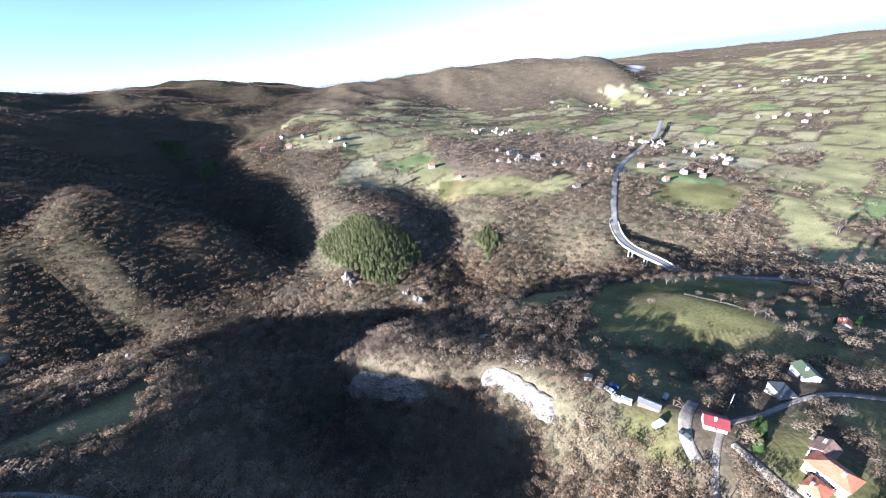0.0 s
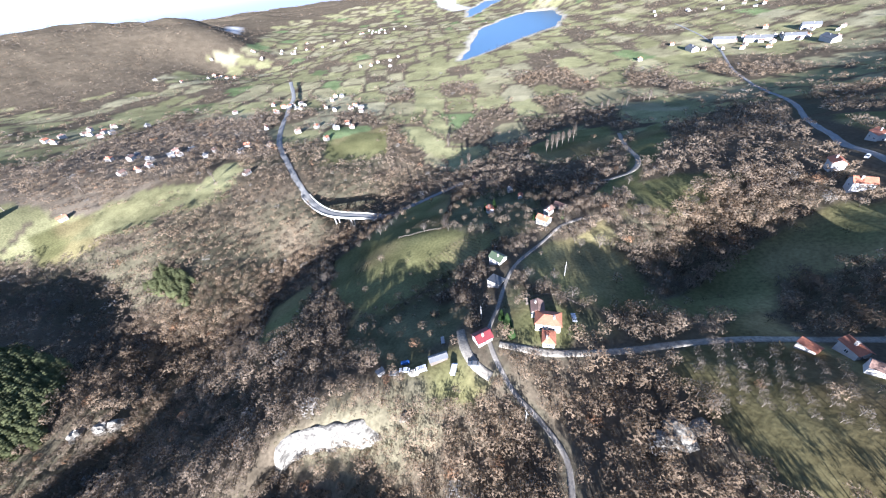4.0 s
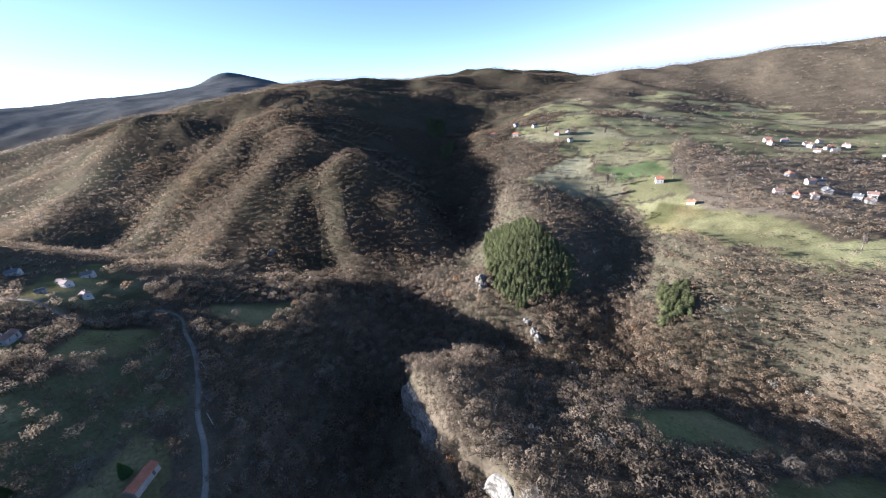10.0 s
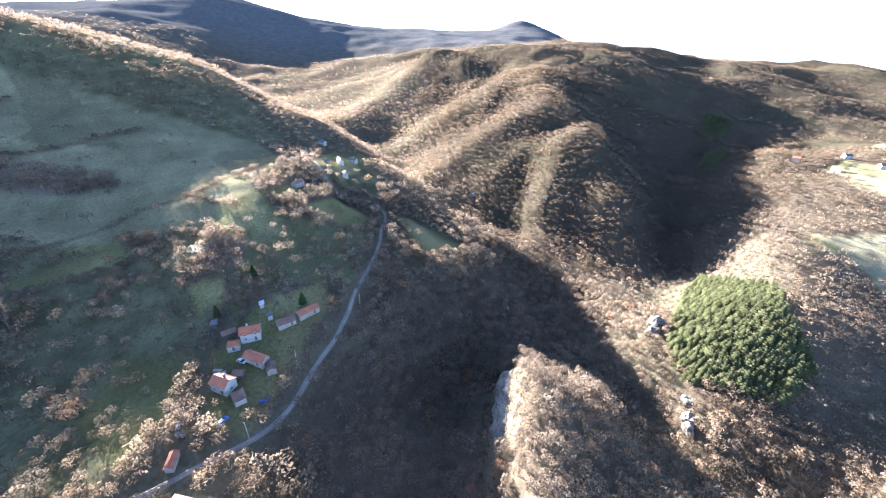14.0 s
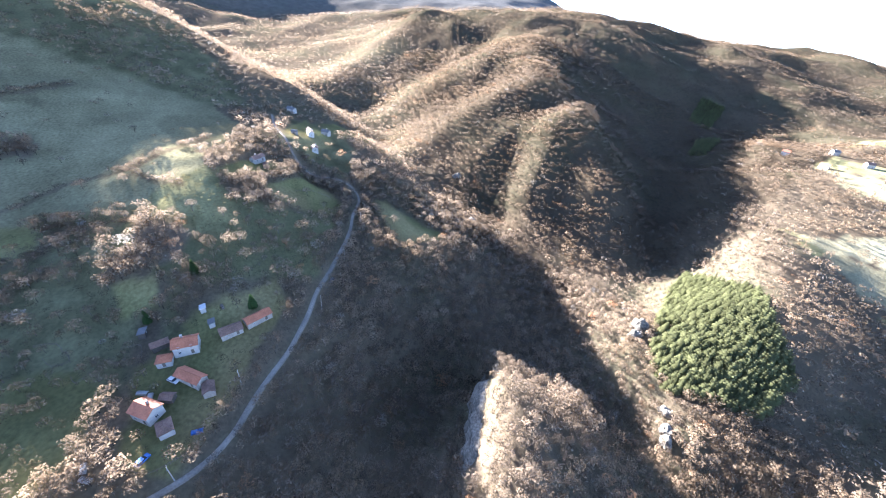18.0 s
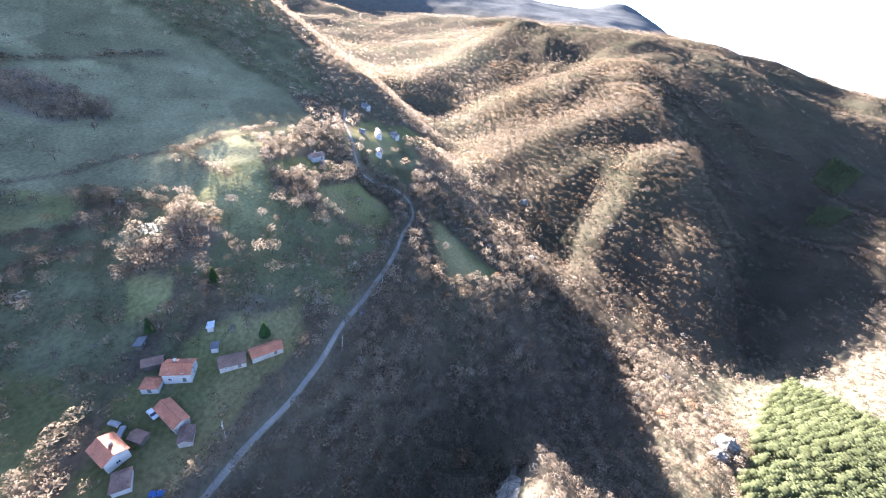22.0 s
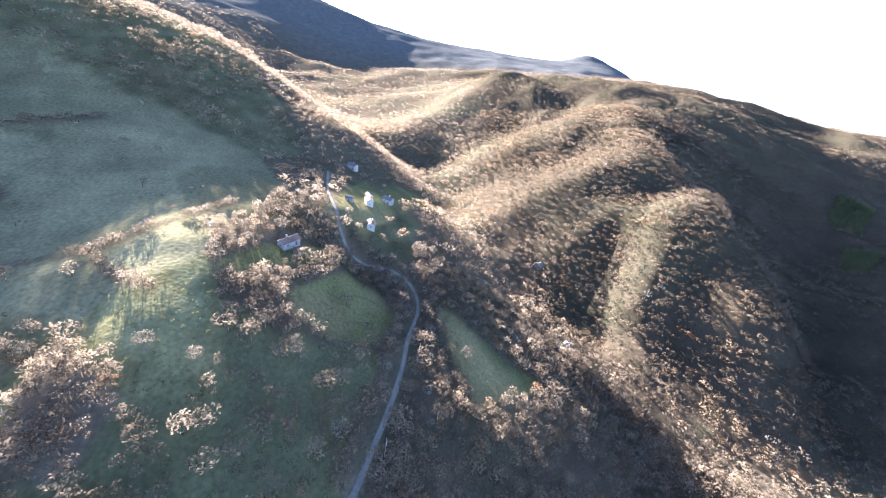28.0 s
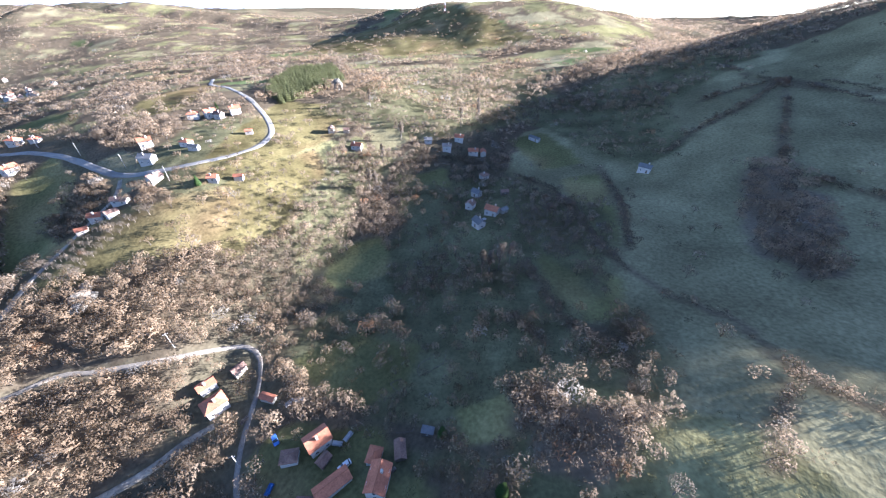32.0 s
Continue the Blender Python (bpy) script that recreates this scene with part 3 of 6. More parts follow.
HEDGES = [[(-104, -155), (-124, -114), (-134, -99), (-153, -81), (-169, -71), (-175, -47), (-181, -40), (-188, -37), (-230, -20)], [(-122, -206), (-133, -168), (-136, -134), (-137, -112)],
          [(-190, -300), (-213, -314), (-246, -324), (-276, -309), (-289, -293)], [(-246, -324), (-234, -269), (-218, -211)], [(-172, -42), (-165, -27), (-160, -13)],
          [(-113, -56), (-132, -57), (-133, -34), (-135, -22)], [(-209, -369), (-242, -323), (-266, -303), (-286, -277), (-330, -240)], [(-242, -323), (-219, -291), (-182, -255), (-163, -226)], [(-228, -252), (-217, -202)], [(-225, -183), (-246, -166), (-300, -130)],
          [(-91, -91), (-107, -66), (-116, -55), (-129, -52)], [(13, -158), (-8, -182), (-45, -190), (-88, -175), (-104, -155)], [(-91, -57), (-106, -46)],
          [(83, 269), (115, 234), (143, 220), (190, 226), (240, 230)], [(92, 127), (118, 120), (140, 100), (160, 92)], [(165, 142), (200, 160), (238, 182)]]
ZONES = {  # land of fields and hedges: outline, size of a field, share of woods
    "plain": ([(-200, 480), (-120, 455), (-20, 470), (60, 400), (140, 390), (190, 440), (290, 440), (330, 300), (300, 215), (420, 120), (330, 100), (420, 30), (520, -20),
               (620, -150), (4000, -800), (4500, 3000), (1500, 4600), (-300, 2100), (-400, 1300), (-330, 800)], 88, 0.19),
    "sun hill": ([(-98, -75), (-108, -48), (-126, -30), (-148, -20), (-166, -12), (-180, -8), (-200, -20), (-233, -6), (-275, -12), (-330, -60), (-420, -150), (-440, -286), (-371, -430), (-200, -420), (-60, -260), (-64, -140)], 78, 0.06),
    "ridge": ([(110, 10), (140, -50), (330, -135), (420, -60), (600, -150), (1500, -700), (900, -2500), (-300, -2500), (-200, -700), (0, -300), (20, -110), (60, -40)], 58, 0.46),
}
PINES = [[(-152, 368), (-122, 364), (-98, 368), (-66, 343), (-34, 328), (-24, 300), (-36, 280), (-50, 257), (-75, 262), (-92, 280), (-120, 316), (-140, 343)], [(30, 332), (50, 337), (58, 306), (41, 295)],
         [(178, -220), (260, -350), (230, -400), (143, -298), (138, -245), (140, -198)]]
FAR_PINES = [[(-470, 690), (-520, 760), (-560, 740), (-500, 670)], [(-380, 600), (-410, 650), (-440, 640), (-400, 590)]]


def inside(x, y, ring):
    """Signed distance to an outline, above 0 inside."""
    d, odd = np.full(np.shape(x), 1e9), np.zeros(np.shape(x), bool)
    for (ax, ay), (bx, by) in zip(ring, ring[1:] + ring[:1]):
        d = np.minimum(d, seg_dist(x, y, (ax, ay), (bx, by))[0])
        odd ^= ((ay > y) != (by > y)) & (x < (bx - ax) * (y - ay) / ((by - ay) if by != ay else 1e-9) + ax)
    return np.where(odd, d, -d)


def cells(x, y, size, seed):
    """Fields: a random number for each, another, and the metres to its edge."""
    x = x + 0.25 * size * vnoise(x / size / 2, y / size / 2, seed + 50)
    u, v = (0.8 * x + 0.6 * y) / size, (-0.6 * x + 0.8 * y) / size / 0.62
    i0, j0 = np.floor(u), np.floor(v)
    f1, f2, r1, r2 = np.full(np.shape(x), 1e9), np.full(np.shape(x), 1e9), np.zeros(np.shape(x)), np.zeros(np.shape(x))
    for di in (-1, 0, 1):
        for dj in (-1, 0, 1):
            i, j = i0 + di, j0 + dj
            d = np.maximum(np.abs(u - i - 0.15 - 0.7 * hash2(i, j, seed)), np.abs(v - j - 0.15 - 0.7 * hash2(i, j, seed + 1)))
            closer = d < f1
            f2 = np.where(closer, f1, np.minimum(f2, d))
            r1, r2 = np.where(closer, hash2(i, j, seed + 2), r1), np.where(closer, hash2(i, j, seed + 3), r2)
            f1 = np.where(closer, d, f1)
    return r1, r2, (f2 - f1) * size * 0.31


def land(x, y):
    """For places: base colour of the ground, chance of trees (0 to 1)."""
    x, y = np.asarray(x, float), np.asarray(y, float)
    z = base_height(x, y)
    rag = 3.5 * fbm(x, y, 14, 71, 2)
    r = np.hypot(x, y - 50)
    litter = np.stack([0.074 + 0 * x, 0.059 + 0 * x, 0.039 + 0 * x], -1)
    mix = smooth(-0.3, 0.6, fbm(x, y, 60, 41, 3))[..., None]
    col = litter * (1 - mix) + np.array([0.069, 0.061, 0.038]) * mix
    # darker woodland floor on the western mountain
    west_dark = (smooth(-120, -260, x) * smooth(120, 220, y))[..., None]
    col = col * (1 - 0.42 * west_dark)
    wood = np.full(np.shape(x), 1.0)
    for k, (ring, size, share) in enumerate(ZONES.values()):
        m = inside(x, y, ring) + rag > 0
        if not m.any():
            continue
        r1, r2, edge = cells(x, y, size, 7 + 10 * k)
        grass = np.array([0.148, 0.138, 0.066])
        tone = np.where((r2 < 0.28)[..., None], np.array([0.166, 0.147, 0.080]), np.where((r2 < 0.34)[..., None], np.array([0.088, 0.108, 0.046]), np.where((r2 > 0.88)[..., None], np.array([0.182, 0.162, 0.094]), grass)))
        tone = tone * (0.8 + 0.45 * r1)[..., None] * (1 + 0.16 * fbm(x, y, 30, 45, 3))[..., None]
        if k == 1:
            tone = np.array([0.122, 0.110, 0.060]) * ((0.72 + 0.55 * r2) * (1 + 0.2 * fbm(x, y, 26, 47, 3)))[..., None]
        if k == 2:
            tone = tone * 0.7
        hill = smooth(42, 74, z) * smooth(850, 1350, r) if k == 0 else 0.0
        drift = fbm(x, y, 260, 63, 3)
        wooded = r1 < share + 1.05 * hill + (0.17 * np.clip(drift, -1, 1) if k != 1 else 0)
        hedge = edge < (1.5 if k != 1 else 0.4) + 1.2 * hash2(np.floor(x / 9), np.floor(y / 9), 77) + smooth(600, 1400, r) * 3.2
        hedge = hedge & (fbm(x, y, 70, 65, 2) > -0.3)
        if k == 1:
            wooded, hedge = wooded & False, hedge & False
        chance = np.where(wooded, 0.8, np.where(hedge, 0.66, 0.016 + 0.12 * (fbm(x, y, 45, 61, 2) > 0.45)))
        col = np.where(m[..., None], np.where((wooded | hedge)[..., None], litter, tone), col)
        wood = np.where(m, chance, wood)

    def commons(rings, shares, col, wood):
        for ring, share in zip(rings, shares):
            k = smooth(-3, 3, inside(x, y, ring) + rag)
            rough = np.array([0.080, 0.076, 0.040]) * (1 + 0.35 * fbm(x, y, 9, 92, 3))[..., None]
            col = col * (1 - k[..., None]) + rough * k[..., None]
            wood = np.where(k > 0.5, share * (1 + 0.9 * np.clip(fbm(x, y, 24, 93, 2), -1, 1)), wood)
        return col, wood

    col, wood = commons(COMMONS[:7], (0.46, 0.55, 0.3, 0.3, 0.34, 0.2, 0.2), col, wood)
    for ring, share, floor_tone in zip(COPSES, (0.42, 0.92, 0.92, 0.92, 0.92), ((0.084, 0.082, 0.041), *[(0.106, 0.086, 0.060)] * 4)):
        k = smooth(-2, 2, inside(x, y, ring) + rag * 1.5)
        col = col * (1 - k[..., None]) + np.array(floor_tone) * k[..., None]
        wood = np.where(k > 0.5, share, wood)
    for name, ring in MEADOWS.items():
        d = inside(x, y, ring) + rag * 0.6
        k = smooth(-1.5, 1.5, d)[..., None]
        g = np.array([0.098, 0.093, 0.039]) * (1 + 0.25 * fbm(x, y, 22, 91, 2))[..., None] + np.array([0.04, 0.022, 0.014]) * smooth(0.0, 0.7, fbm(x, y, 35, 95, 2))[..., None]
        dry = name in ("sunny slope", "sunny terrace", "sunny bank", "hilltop pasture", "roadside meadow")
        if dry:
            g = g * np.array([0.9, 0.8, 0.85]) * (1 + 0.3 * fbm(x, y, 8, 98, 3))[..., None]
        col = col * (1 - k) + g * k
        wood = np.where(d > 0, (0.05 if dry else 0.26 if name in ("hamlet yards", "lawn by the lane") else 0.012) + 0.3 * dry * (fbm(x, y, 15, 99, 2) > 0.42), wood)
    col, wood = commons(COMMONS[7:], (0.56, 0.68, 0.56, 0.6, 0.72, 0.8, 0.6, 0.85, 0.8), col, wood)
    # dry grass tone; on the second ring it also stands in for sunlight
    for ring in DRY_AND_SUNLIT:
        d = inside(x, y, ring) + rag
        k = smooth(-3, 3, d)[..., None]
        col = col * (1 - k) + np.array([0.128, 0.118, 0.056]) * (1 + 0.3 * fbm(x, y, 7, 97, 3))[..., None] * k
        wood = np.where(d > 0, np.minimum(wood, 0.12), wood)
    for line in HEDGES:
        d = line_dist(x, y, line) + rag * 0.3
        k = 0.8 * smooth(3.2, 1.0, d)[..., None]
        col = col * (1 - k) + litter * k
        wood = np.where(d < 2.6, 0.08, wood)
    for road, free in zip(ROADS, (2.9, 3.2, 2.8, 4.6, 4.4, 2.6, 2.2)):
        d = line_dist(x, y, road)
        wood = np.where(d < free, 0.0, wood)
        k = smooth(min(free, 2.4) - 0.2, min(free, 2.4) - 1.6, d)[..., None]
        col = col * (1 - k) + np.array([0.090, 0.078, 0.050]) * k
    verge = (line_dist(x, y, RIDGE_ROAD) < 13 + rag) & (x > 170) & (x < 560)
    wood = np.where(verge, np.minimum(wood, 0.05), wood)
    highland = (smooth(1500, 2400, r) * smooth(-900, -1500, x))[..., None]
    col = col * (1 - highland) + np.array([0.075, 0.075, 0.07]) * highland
    # white spoil of the quarry and the bare shore
    for ring in QUARRIES:
        k = smooth(-20, 15, inside(x, y, ring) + 3 * rag)
        col = col * (1 - k[..., None]) + np.array([0.42, 0.40, 0.36]) * k[..., None]
        wood = np.where(k > 0.3, 0.0, wood)
    # dry open scrub above the rock faces
    scrub = inside(x, y, [(20, 80), (52, 62), (60, 84), (40, 110), (16, 118)])
    k = smooth(-6, 4, scrub + rag)[..., None]
    col = col * (1 - k) + np.array([0.090, 0.078, 0.048]) * k
    wood = np.where(scrub + rag > 0, 0.95 * wood, wood)
    ld = lake_depth(x, y)
    shore = smooth(-16, -3, ld)[..., None]
    col = col * (1 - shore) + np.array([0.27, 0.24, 0.18]) * shore
    wood = np.where(ld > -14, 0.0, wood)
    for edge, drop in CLIFFS:
        wood = np.where(line_dist(x, y, edge) < 1.6, 0.0, wood)
    return col * 1.3, wood


# ---- the ground: one sheet from below the camera's path to the horizon ----
_rings = [0.0]
while _rings[-1] < 4900:
    _rings.append(_rings[-1] + max(3.4, 0.0152 * _rings[-1]))
_rings = np.array(_rings)
_N = 760
_th = np.arange(_N) / _N * 2 * np.pi
_gx, _gy = 0 + _rings[:, None] * np.sin(_th), 50 + _rings[:, None] * np.cos(_th)
_gz = height(_gx, _gy)
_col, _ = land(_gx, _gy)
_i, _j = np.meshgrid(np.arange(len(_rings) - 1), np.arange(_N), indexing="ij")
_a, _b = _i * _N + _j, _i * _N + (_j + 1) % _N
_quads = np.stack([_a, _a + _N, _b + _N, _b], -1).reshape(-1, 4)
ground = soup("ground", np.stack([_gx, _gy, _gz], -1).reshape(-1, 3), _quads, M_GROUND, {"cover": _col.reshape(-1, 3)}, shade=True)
tagged(ground, "hilly winter countryside of brown woods, green meadows and fields", "ground", kind="structure")

# the lake: a flat sheet that ends under the shore
def sheet(line, width):
    c = glide(line, 40.0)
    w = np.interp(np.linspace(0, 1, len(c)), np.linspace(0, 1, len(width)), width) + 24
    d = np.gradient(c, axis=0)
    d /= np.linalg.norm(d, axis=1)[:, None]
    n = np.stack([d[:, 1], -d[:, 0]], 1)
    bm = bmesh.new()
    a = [bm.verts.new((*p, LAKE_Z)) for p in c + n * w[:, None]]
    b = [bm.verts.new((*p, LAKE_Z)) for p in c - n * w[:, None]]
    for k in range(len(c) - 1):
        bm.faces.new((a[k], a[k + 1], b[k + 1], b[k]))
    bmesh.ops.recalc_face_normals(bm, faces=bm.faces)
    return bm


def glide(pts, step=3.0):
    """Points spread evenly along a smooth curve through pts."""
    p = np.array(pts, float)
    out = []
    for k in range(len(p) - 1):
        p0, p1, p2, p3 = p[max(k - 1, 0)], p[k], p[k + 1], p[min(k + 2, len(p) - 1)]
        m = max(2, int(np.linalg.norm(p2 - p1) / step))
        for t in np.arange(m) / m:
            out.append(0.5 * (2 * p1 + (p2 - p0) * t + (2 * p0 - 5 * p1 + 4 * p2 - p3) * t * t + (3 * p1 - p0 - 3 * p2 + p3) * t ** 3))
    out.append(p[-1])
    return np.array(out)


tagged(part("water", sheet(LAKE, LAKE_WIDTH), M_WATER), "still blue reservoir lake in the plain", "lake", kind="structure")
tagged(part("lake_arm", sheet(LAKE_ARM, LAKE_ARM_WIDTH), M_WATER), "far blue arm of the reservoir between hills", "lake", kind="structure")


def ribbon(name, pts, width, mat, label, category="road", lift=0.22, deck=None, step=3.0):
    """A road that lies on the ground, with a crown and edges that go down into the soil."""
    c = glide(pts, step)
    d = np.gradient(c, axis=0)
    d /= np.linalg.norm(d, axis=1)[:, None]
    n = np.stack([d[:, 1], -d[:, 0]], 1)
    w = width * (1 + 0.10 * vnoise(np.arange(len(c)) / 3.0, np.zeros(len(c)), 3))
    rows = []
    zc = height(c[:, 0], c[:, 1]) if deck is None else deck(c)
    for off, dz in ((-0.64, -0.5), (-0.5, 0.0), (-0.2, 0.05), (0.2, 0.05), (0.5, 0.0), (0.64, -0.5)):
        q = c + n * (w * off)[:, None]
        z = height(q[:, 0], q[:, 1]) * 0.5 + zc * 0.5 if deck is None else zc
        rows.append(np.concatenate([q, (np.maximum(z, height(q[:, 0], q[:, 1])) if deck is None else z)[:, None] + lift + dz], 1))
    v = np.stack(rows, 1)
    m, k = len(c), len(rows)
    i, j = np.meshgrid(np.arange(m - 1), np.arange(k - 1), indexing="ij")
    a = i * k + j
    ob = soup(name, v.reshape(-1, 3), np.stack([a, a + 1, a + k + 1, a + k], -1).reshape(-1, 4)[:, ::-1], mat, shade=True)
    return tagged(ob, label, category, kind="structure")


ribbon("lane", LANE, 1.65, M_LANE, "narrow grey village lane winding through trees and houses")
ribbon("yard_road", YARD_ROAD, 3.0, M_GRAVEL, "pale gravel drive beside the red-roofed house", lift=0.3)
ribbon("dirt_track", TRACK, 2.5, M_GRAVEL, "pale stony farm track along the orchard", lift=0.27)
ribbon("ridge_road", RIDGE_ROAD, 3.6, M_ASPHALT, "grey two-lane road past the roadside houses")
ribbon("wood_track", WOOD_TRACK, 2.0, M_GRAVEL, "pale dirt track through the bare wood", lift=0.29)
ribbon("field_track", FIELD_TRACK, 3.0, M_GRAVEL, "pale track between dark meadows")


# the main road, carried over the valley on a viaduct
def deck_z(c):
    g = height(c[:, 0], c[:, 1])
    out = np.maximum(np.interp(c[:, 1], [236, 245, 300, 340, 380], [-50, 30, 29, 37, 30]), g + 0.2)
    for _ in range(12):
        out[1:-1] = np.maximum((out[:-2] + out[1:-1] + out[2:]) / 3, g[1:-1] + 0.05)
    return out


ribbon("main_road", HIGHWAY, 6.2, M_ASPHALT, "grey two-lane main road running into the plain", deck=deck_z)
viaduct = thing("viaduct", 182, 272, ground_z(182, 272), 0, "pale concrete road viaduct with parapets on round pillars", "bridge")


def viaduct_parts():
    c = glide(HIGHWAY, 3.0)
    z = deck_z(c)
    sel = np.where((z - height(c[:, 0], c[:, 1]) > 1.5) & (c[:, 1] < 345))[0]
    c, z = c[sel[0]:sel[-1] + 1], z[sel[0]:sel[-1] + 1]
    d = np.gradient(c, axis=0)
    d /= np.linalg.norm(d, axis=1)[:, None]
    n = np.stack([d[:, 1], -d[:, 0]], 1)
    inv = viaduct.matrix_world.inverted()
    for name, offs in (("deck", ((-4.4, -1.2), (4.4, -1.2), (4.4, 0.02), (-4.4, 0.02))), ("parapet", ((-4.5, -0.3), (-4.2, -0.3), (-4.2, 0.95), (-4.5, 0.95))), ("parapet", ((4.2, -0.3), (4.5, -0.3), (4.5, 0.95), (4.2, 0.95)))):
        bm = bmesh.new()
        rings = [[bm.verts.new(inv @ Vector((p[0] + q[0] * o, p[1] + q[1] * o, h + up))) for o, up in offs] for p, q, h in zip(c, n, z)]
        for a, b in zip(rings[:-1], rings[1:]):
            for k in range(4):
                bm.faces.new((a[k], a[(k + 1) % 4], b[(k + 1) % 4], b[k]))
        bmesh.ops.recalc_face_normals(bm, faces=bm.faces)
        part(name, bm, M_CONCRETE, viaduct)
    for k in range(3, len(c) - 2, 6):
        for side in (-2.2, 2.2):
            p = inv @ Vector((c[k][0] + n[k][0] * side, c[k][1] + n[k][1] * side, 0))
            g = ground_z(c[k][0], c[k][1]) - 1.0
            bm = bmesh.new()
            bmesh.ops.create_cone(bm, cap_ends=True, segments=10, radius1=0.7, radius2=0.6, depth=float(z[k]) - 1.2 - g, matrix=pose(p.x, p.y, (float(z[k]) - 1.2 + g) / 2 - viaduct.location.z))
            part("pillar", bm, M_CONCRETE, viaduct)


viaduct_parts()


# ---- plan of the houses: x, y, turn of the long side, length, width, height of the eaves, roof, walls, shape ----
HAMLET = [(-80, 37, 128, 13, 5.5, 2.8, "tile", "grey", "gable"), (-74, 28, 118, 10, 6, 2.6, "old", "grey", "gable"), (-68, 14, 102, 10, 7, 5.2, "tile", "white", "gable"),
          (-63, 8, 100, 6, 5, 2.8, "tile", "white", "hip"), (-55, 19, 60, 13, 5.5, 3.0, "tile", "grey", "gable"), (-43, 10, 62, 9, 7, 5.0, "tile", "white", "gable"),
          (-37, 17, 30, 6.5, 5, 2.8, "old", "white", "hip"), (-85, 15, 20, 3.4, 2.4, 2.2, "white", "white", "shed"), (-78, 20, 20, 3.6, 2.6, 2.2, "grey", "white", "shed")]
HAMLET_EDGE = [(-76, -4, 10, 4.5, 3.0, 2.4, "grey", "wood", "shed"), (1, 12, 70, 9, 7, 4.6, "tile", "white", "hip"), (9, 8, 70, 7, 4.5, 3.4, "tile", "white", "gable"),
               (4, -2, 80, 6, 4, 2.8, "old", "grey", "gable"), (-15, 3, 5, 7, 3, 2.4, "tile", "grey", "gable"), (-50, 26, 20, 6, 4.5, 2.6, "old", "grey", "gable"),
               (-70, 4, 120, 7, 4, 2.6, "old", "wood", "gable"), (-48, 14, 80, 5, 3.5, 2.4, "old", "wood", "gable")]
FARM = [(86, 68, 150, 8, 6.2, 3.2, "red", "white", "gable"), (104, 48, 110, 12, 8, 5.0, "tile", "white", "hip"), (97, 45, 20, 7, 5.5, 3.2, "tile", "white", "hip"),
        (108, 54, 25, 7, 6, 4.6, "old", "white", "gable"), (71, 80, 140, 9, 3.4, 2.6, "grey", "wood", "gable"), (56, 99, 160, 3.6, 2.6, 2.2, "grey", "white", "shed"),
        (136, 86, 78, 9, 7, 4.2, "green", "white", "gable"), (120, 79, 85, 8, 7, 2.8, "grey", "grey", "shed"), (183, 79, 80, 9, 6.5, 4.6, "tile", "white", "gable")]
LANE_HOUSES = [(194, 80, 170, 7, 5, 4.4, "old", "white", "gable"), (203, 76, 80, 8, 5, 3.0, "old", "wood", "gable"), (196, 122, 40, 7, 5.5, 4.2, "tile", "white", "gable"),
               (242, 128, 40, 5, 4.5, 3.4, "grey", "white", "gable"), (228, 113, 20, 5, 4, 3.0, "tile", "white", "gable"), (268, 176, 60, 7, 4.5, 3.0, "old", "grey", "gable")]
RIDGE = [(299, -67, 20, 9, 7, 4.8, "tile", "white", "gable"), (278, -76, 20, 9, 7.5, 5.0, "tile", "white", "hip"), (264, -82, 30, 7, 6, 3.2, "tile", "white", "hip"),
         (258, -46, 10, 8, 7, 5.0, "tile", "white", "gable"), (237, -52, 100, 10, 7, 4.6, "tile", "white", "gable"), (126, -36, 40, 7, 5, 4.0, "tile", "white", "gable"),
         (124, -27, 60, 6, 4, 2.6, "tile", "grey", "gable"), (119, -40, 80, 7, 4.5, 2.8, "old", "white", "gable"), (125, -49, 25, 10, 5, 3.4, "old", "white", "gable")]
RIDGE_BEND = [(145, -82, 20, 10, 7, 5.0, "grey", "white", "gable"), (163, -95, 60, 9, 7, 5.4, "tile", "white", "gable"), (137, -104, 10, 8, 6, 3.6, "tile", "white", "hip"),
              (127, -101, 15, 8, 4, 2.8, "grey", "white", "gable"), (174, -141, 40, 9, 7, 4.6, "tile", "white", "hip"), (166, -149, 70, 9, 7, 5.2, "tile", "white", "gable"),
              (157, -149, 10, 7, 6, 4.4, "old", "white", "gable"), (153, -161, 60, 9, 7, 5.4, "tile", "white", "gable"), (116, -136, 40, 6, 4, 2.8, "tile", "grey", "gable")]
RIDGE_LOW = [(121, -68, 90, 9, 6, 4.0, "old", "grey", "gable"), (88, -79, 30, 6, 5, 3.4, "tile", "white", "gable"), (79, -88, 30, 6, 4, 2.6, "tile", "grey", "gable"),
             (46, -163, 10, 9, 6, 3.6, "tile", "white", "gable"), (74, -173, 120, 7, 5, 3.2, "old", "white", "gable"), (64, -178, 30, 5, 4, 2.6, "old", "grey", "gable")]
SHADY = [(-65, -128, 170, 9, 6.5, 4.6, "tile", "white", "gable"), (-61, -114, 140, 8, 6, 4.2, "grey", "white", "gable"), (-49, -152, 160, 7, 6, 3.8, "grey", "white", "gable"),
         (-50, -135, 80, 6, 6, 4.2, "old", "white", "gable"), (-66, -158, 30, 6, 4, 2.6, "old", "wood", "gable"), (-47, -178, 60, 7, 6, 3.4, "old", "grey", "hip"),
         (-149, -202, 160, 9, 6, 4.2, "grey", "white", "gable"), (-71, -244, 150, 12, 4, 2.8, "grey", "white", "gable"), (-71, -132, 60, 6, 4, 2.6, "grey", "grey", "gable")]
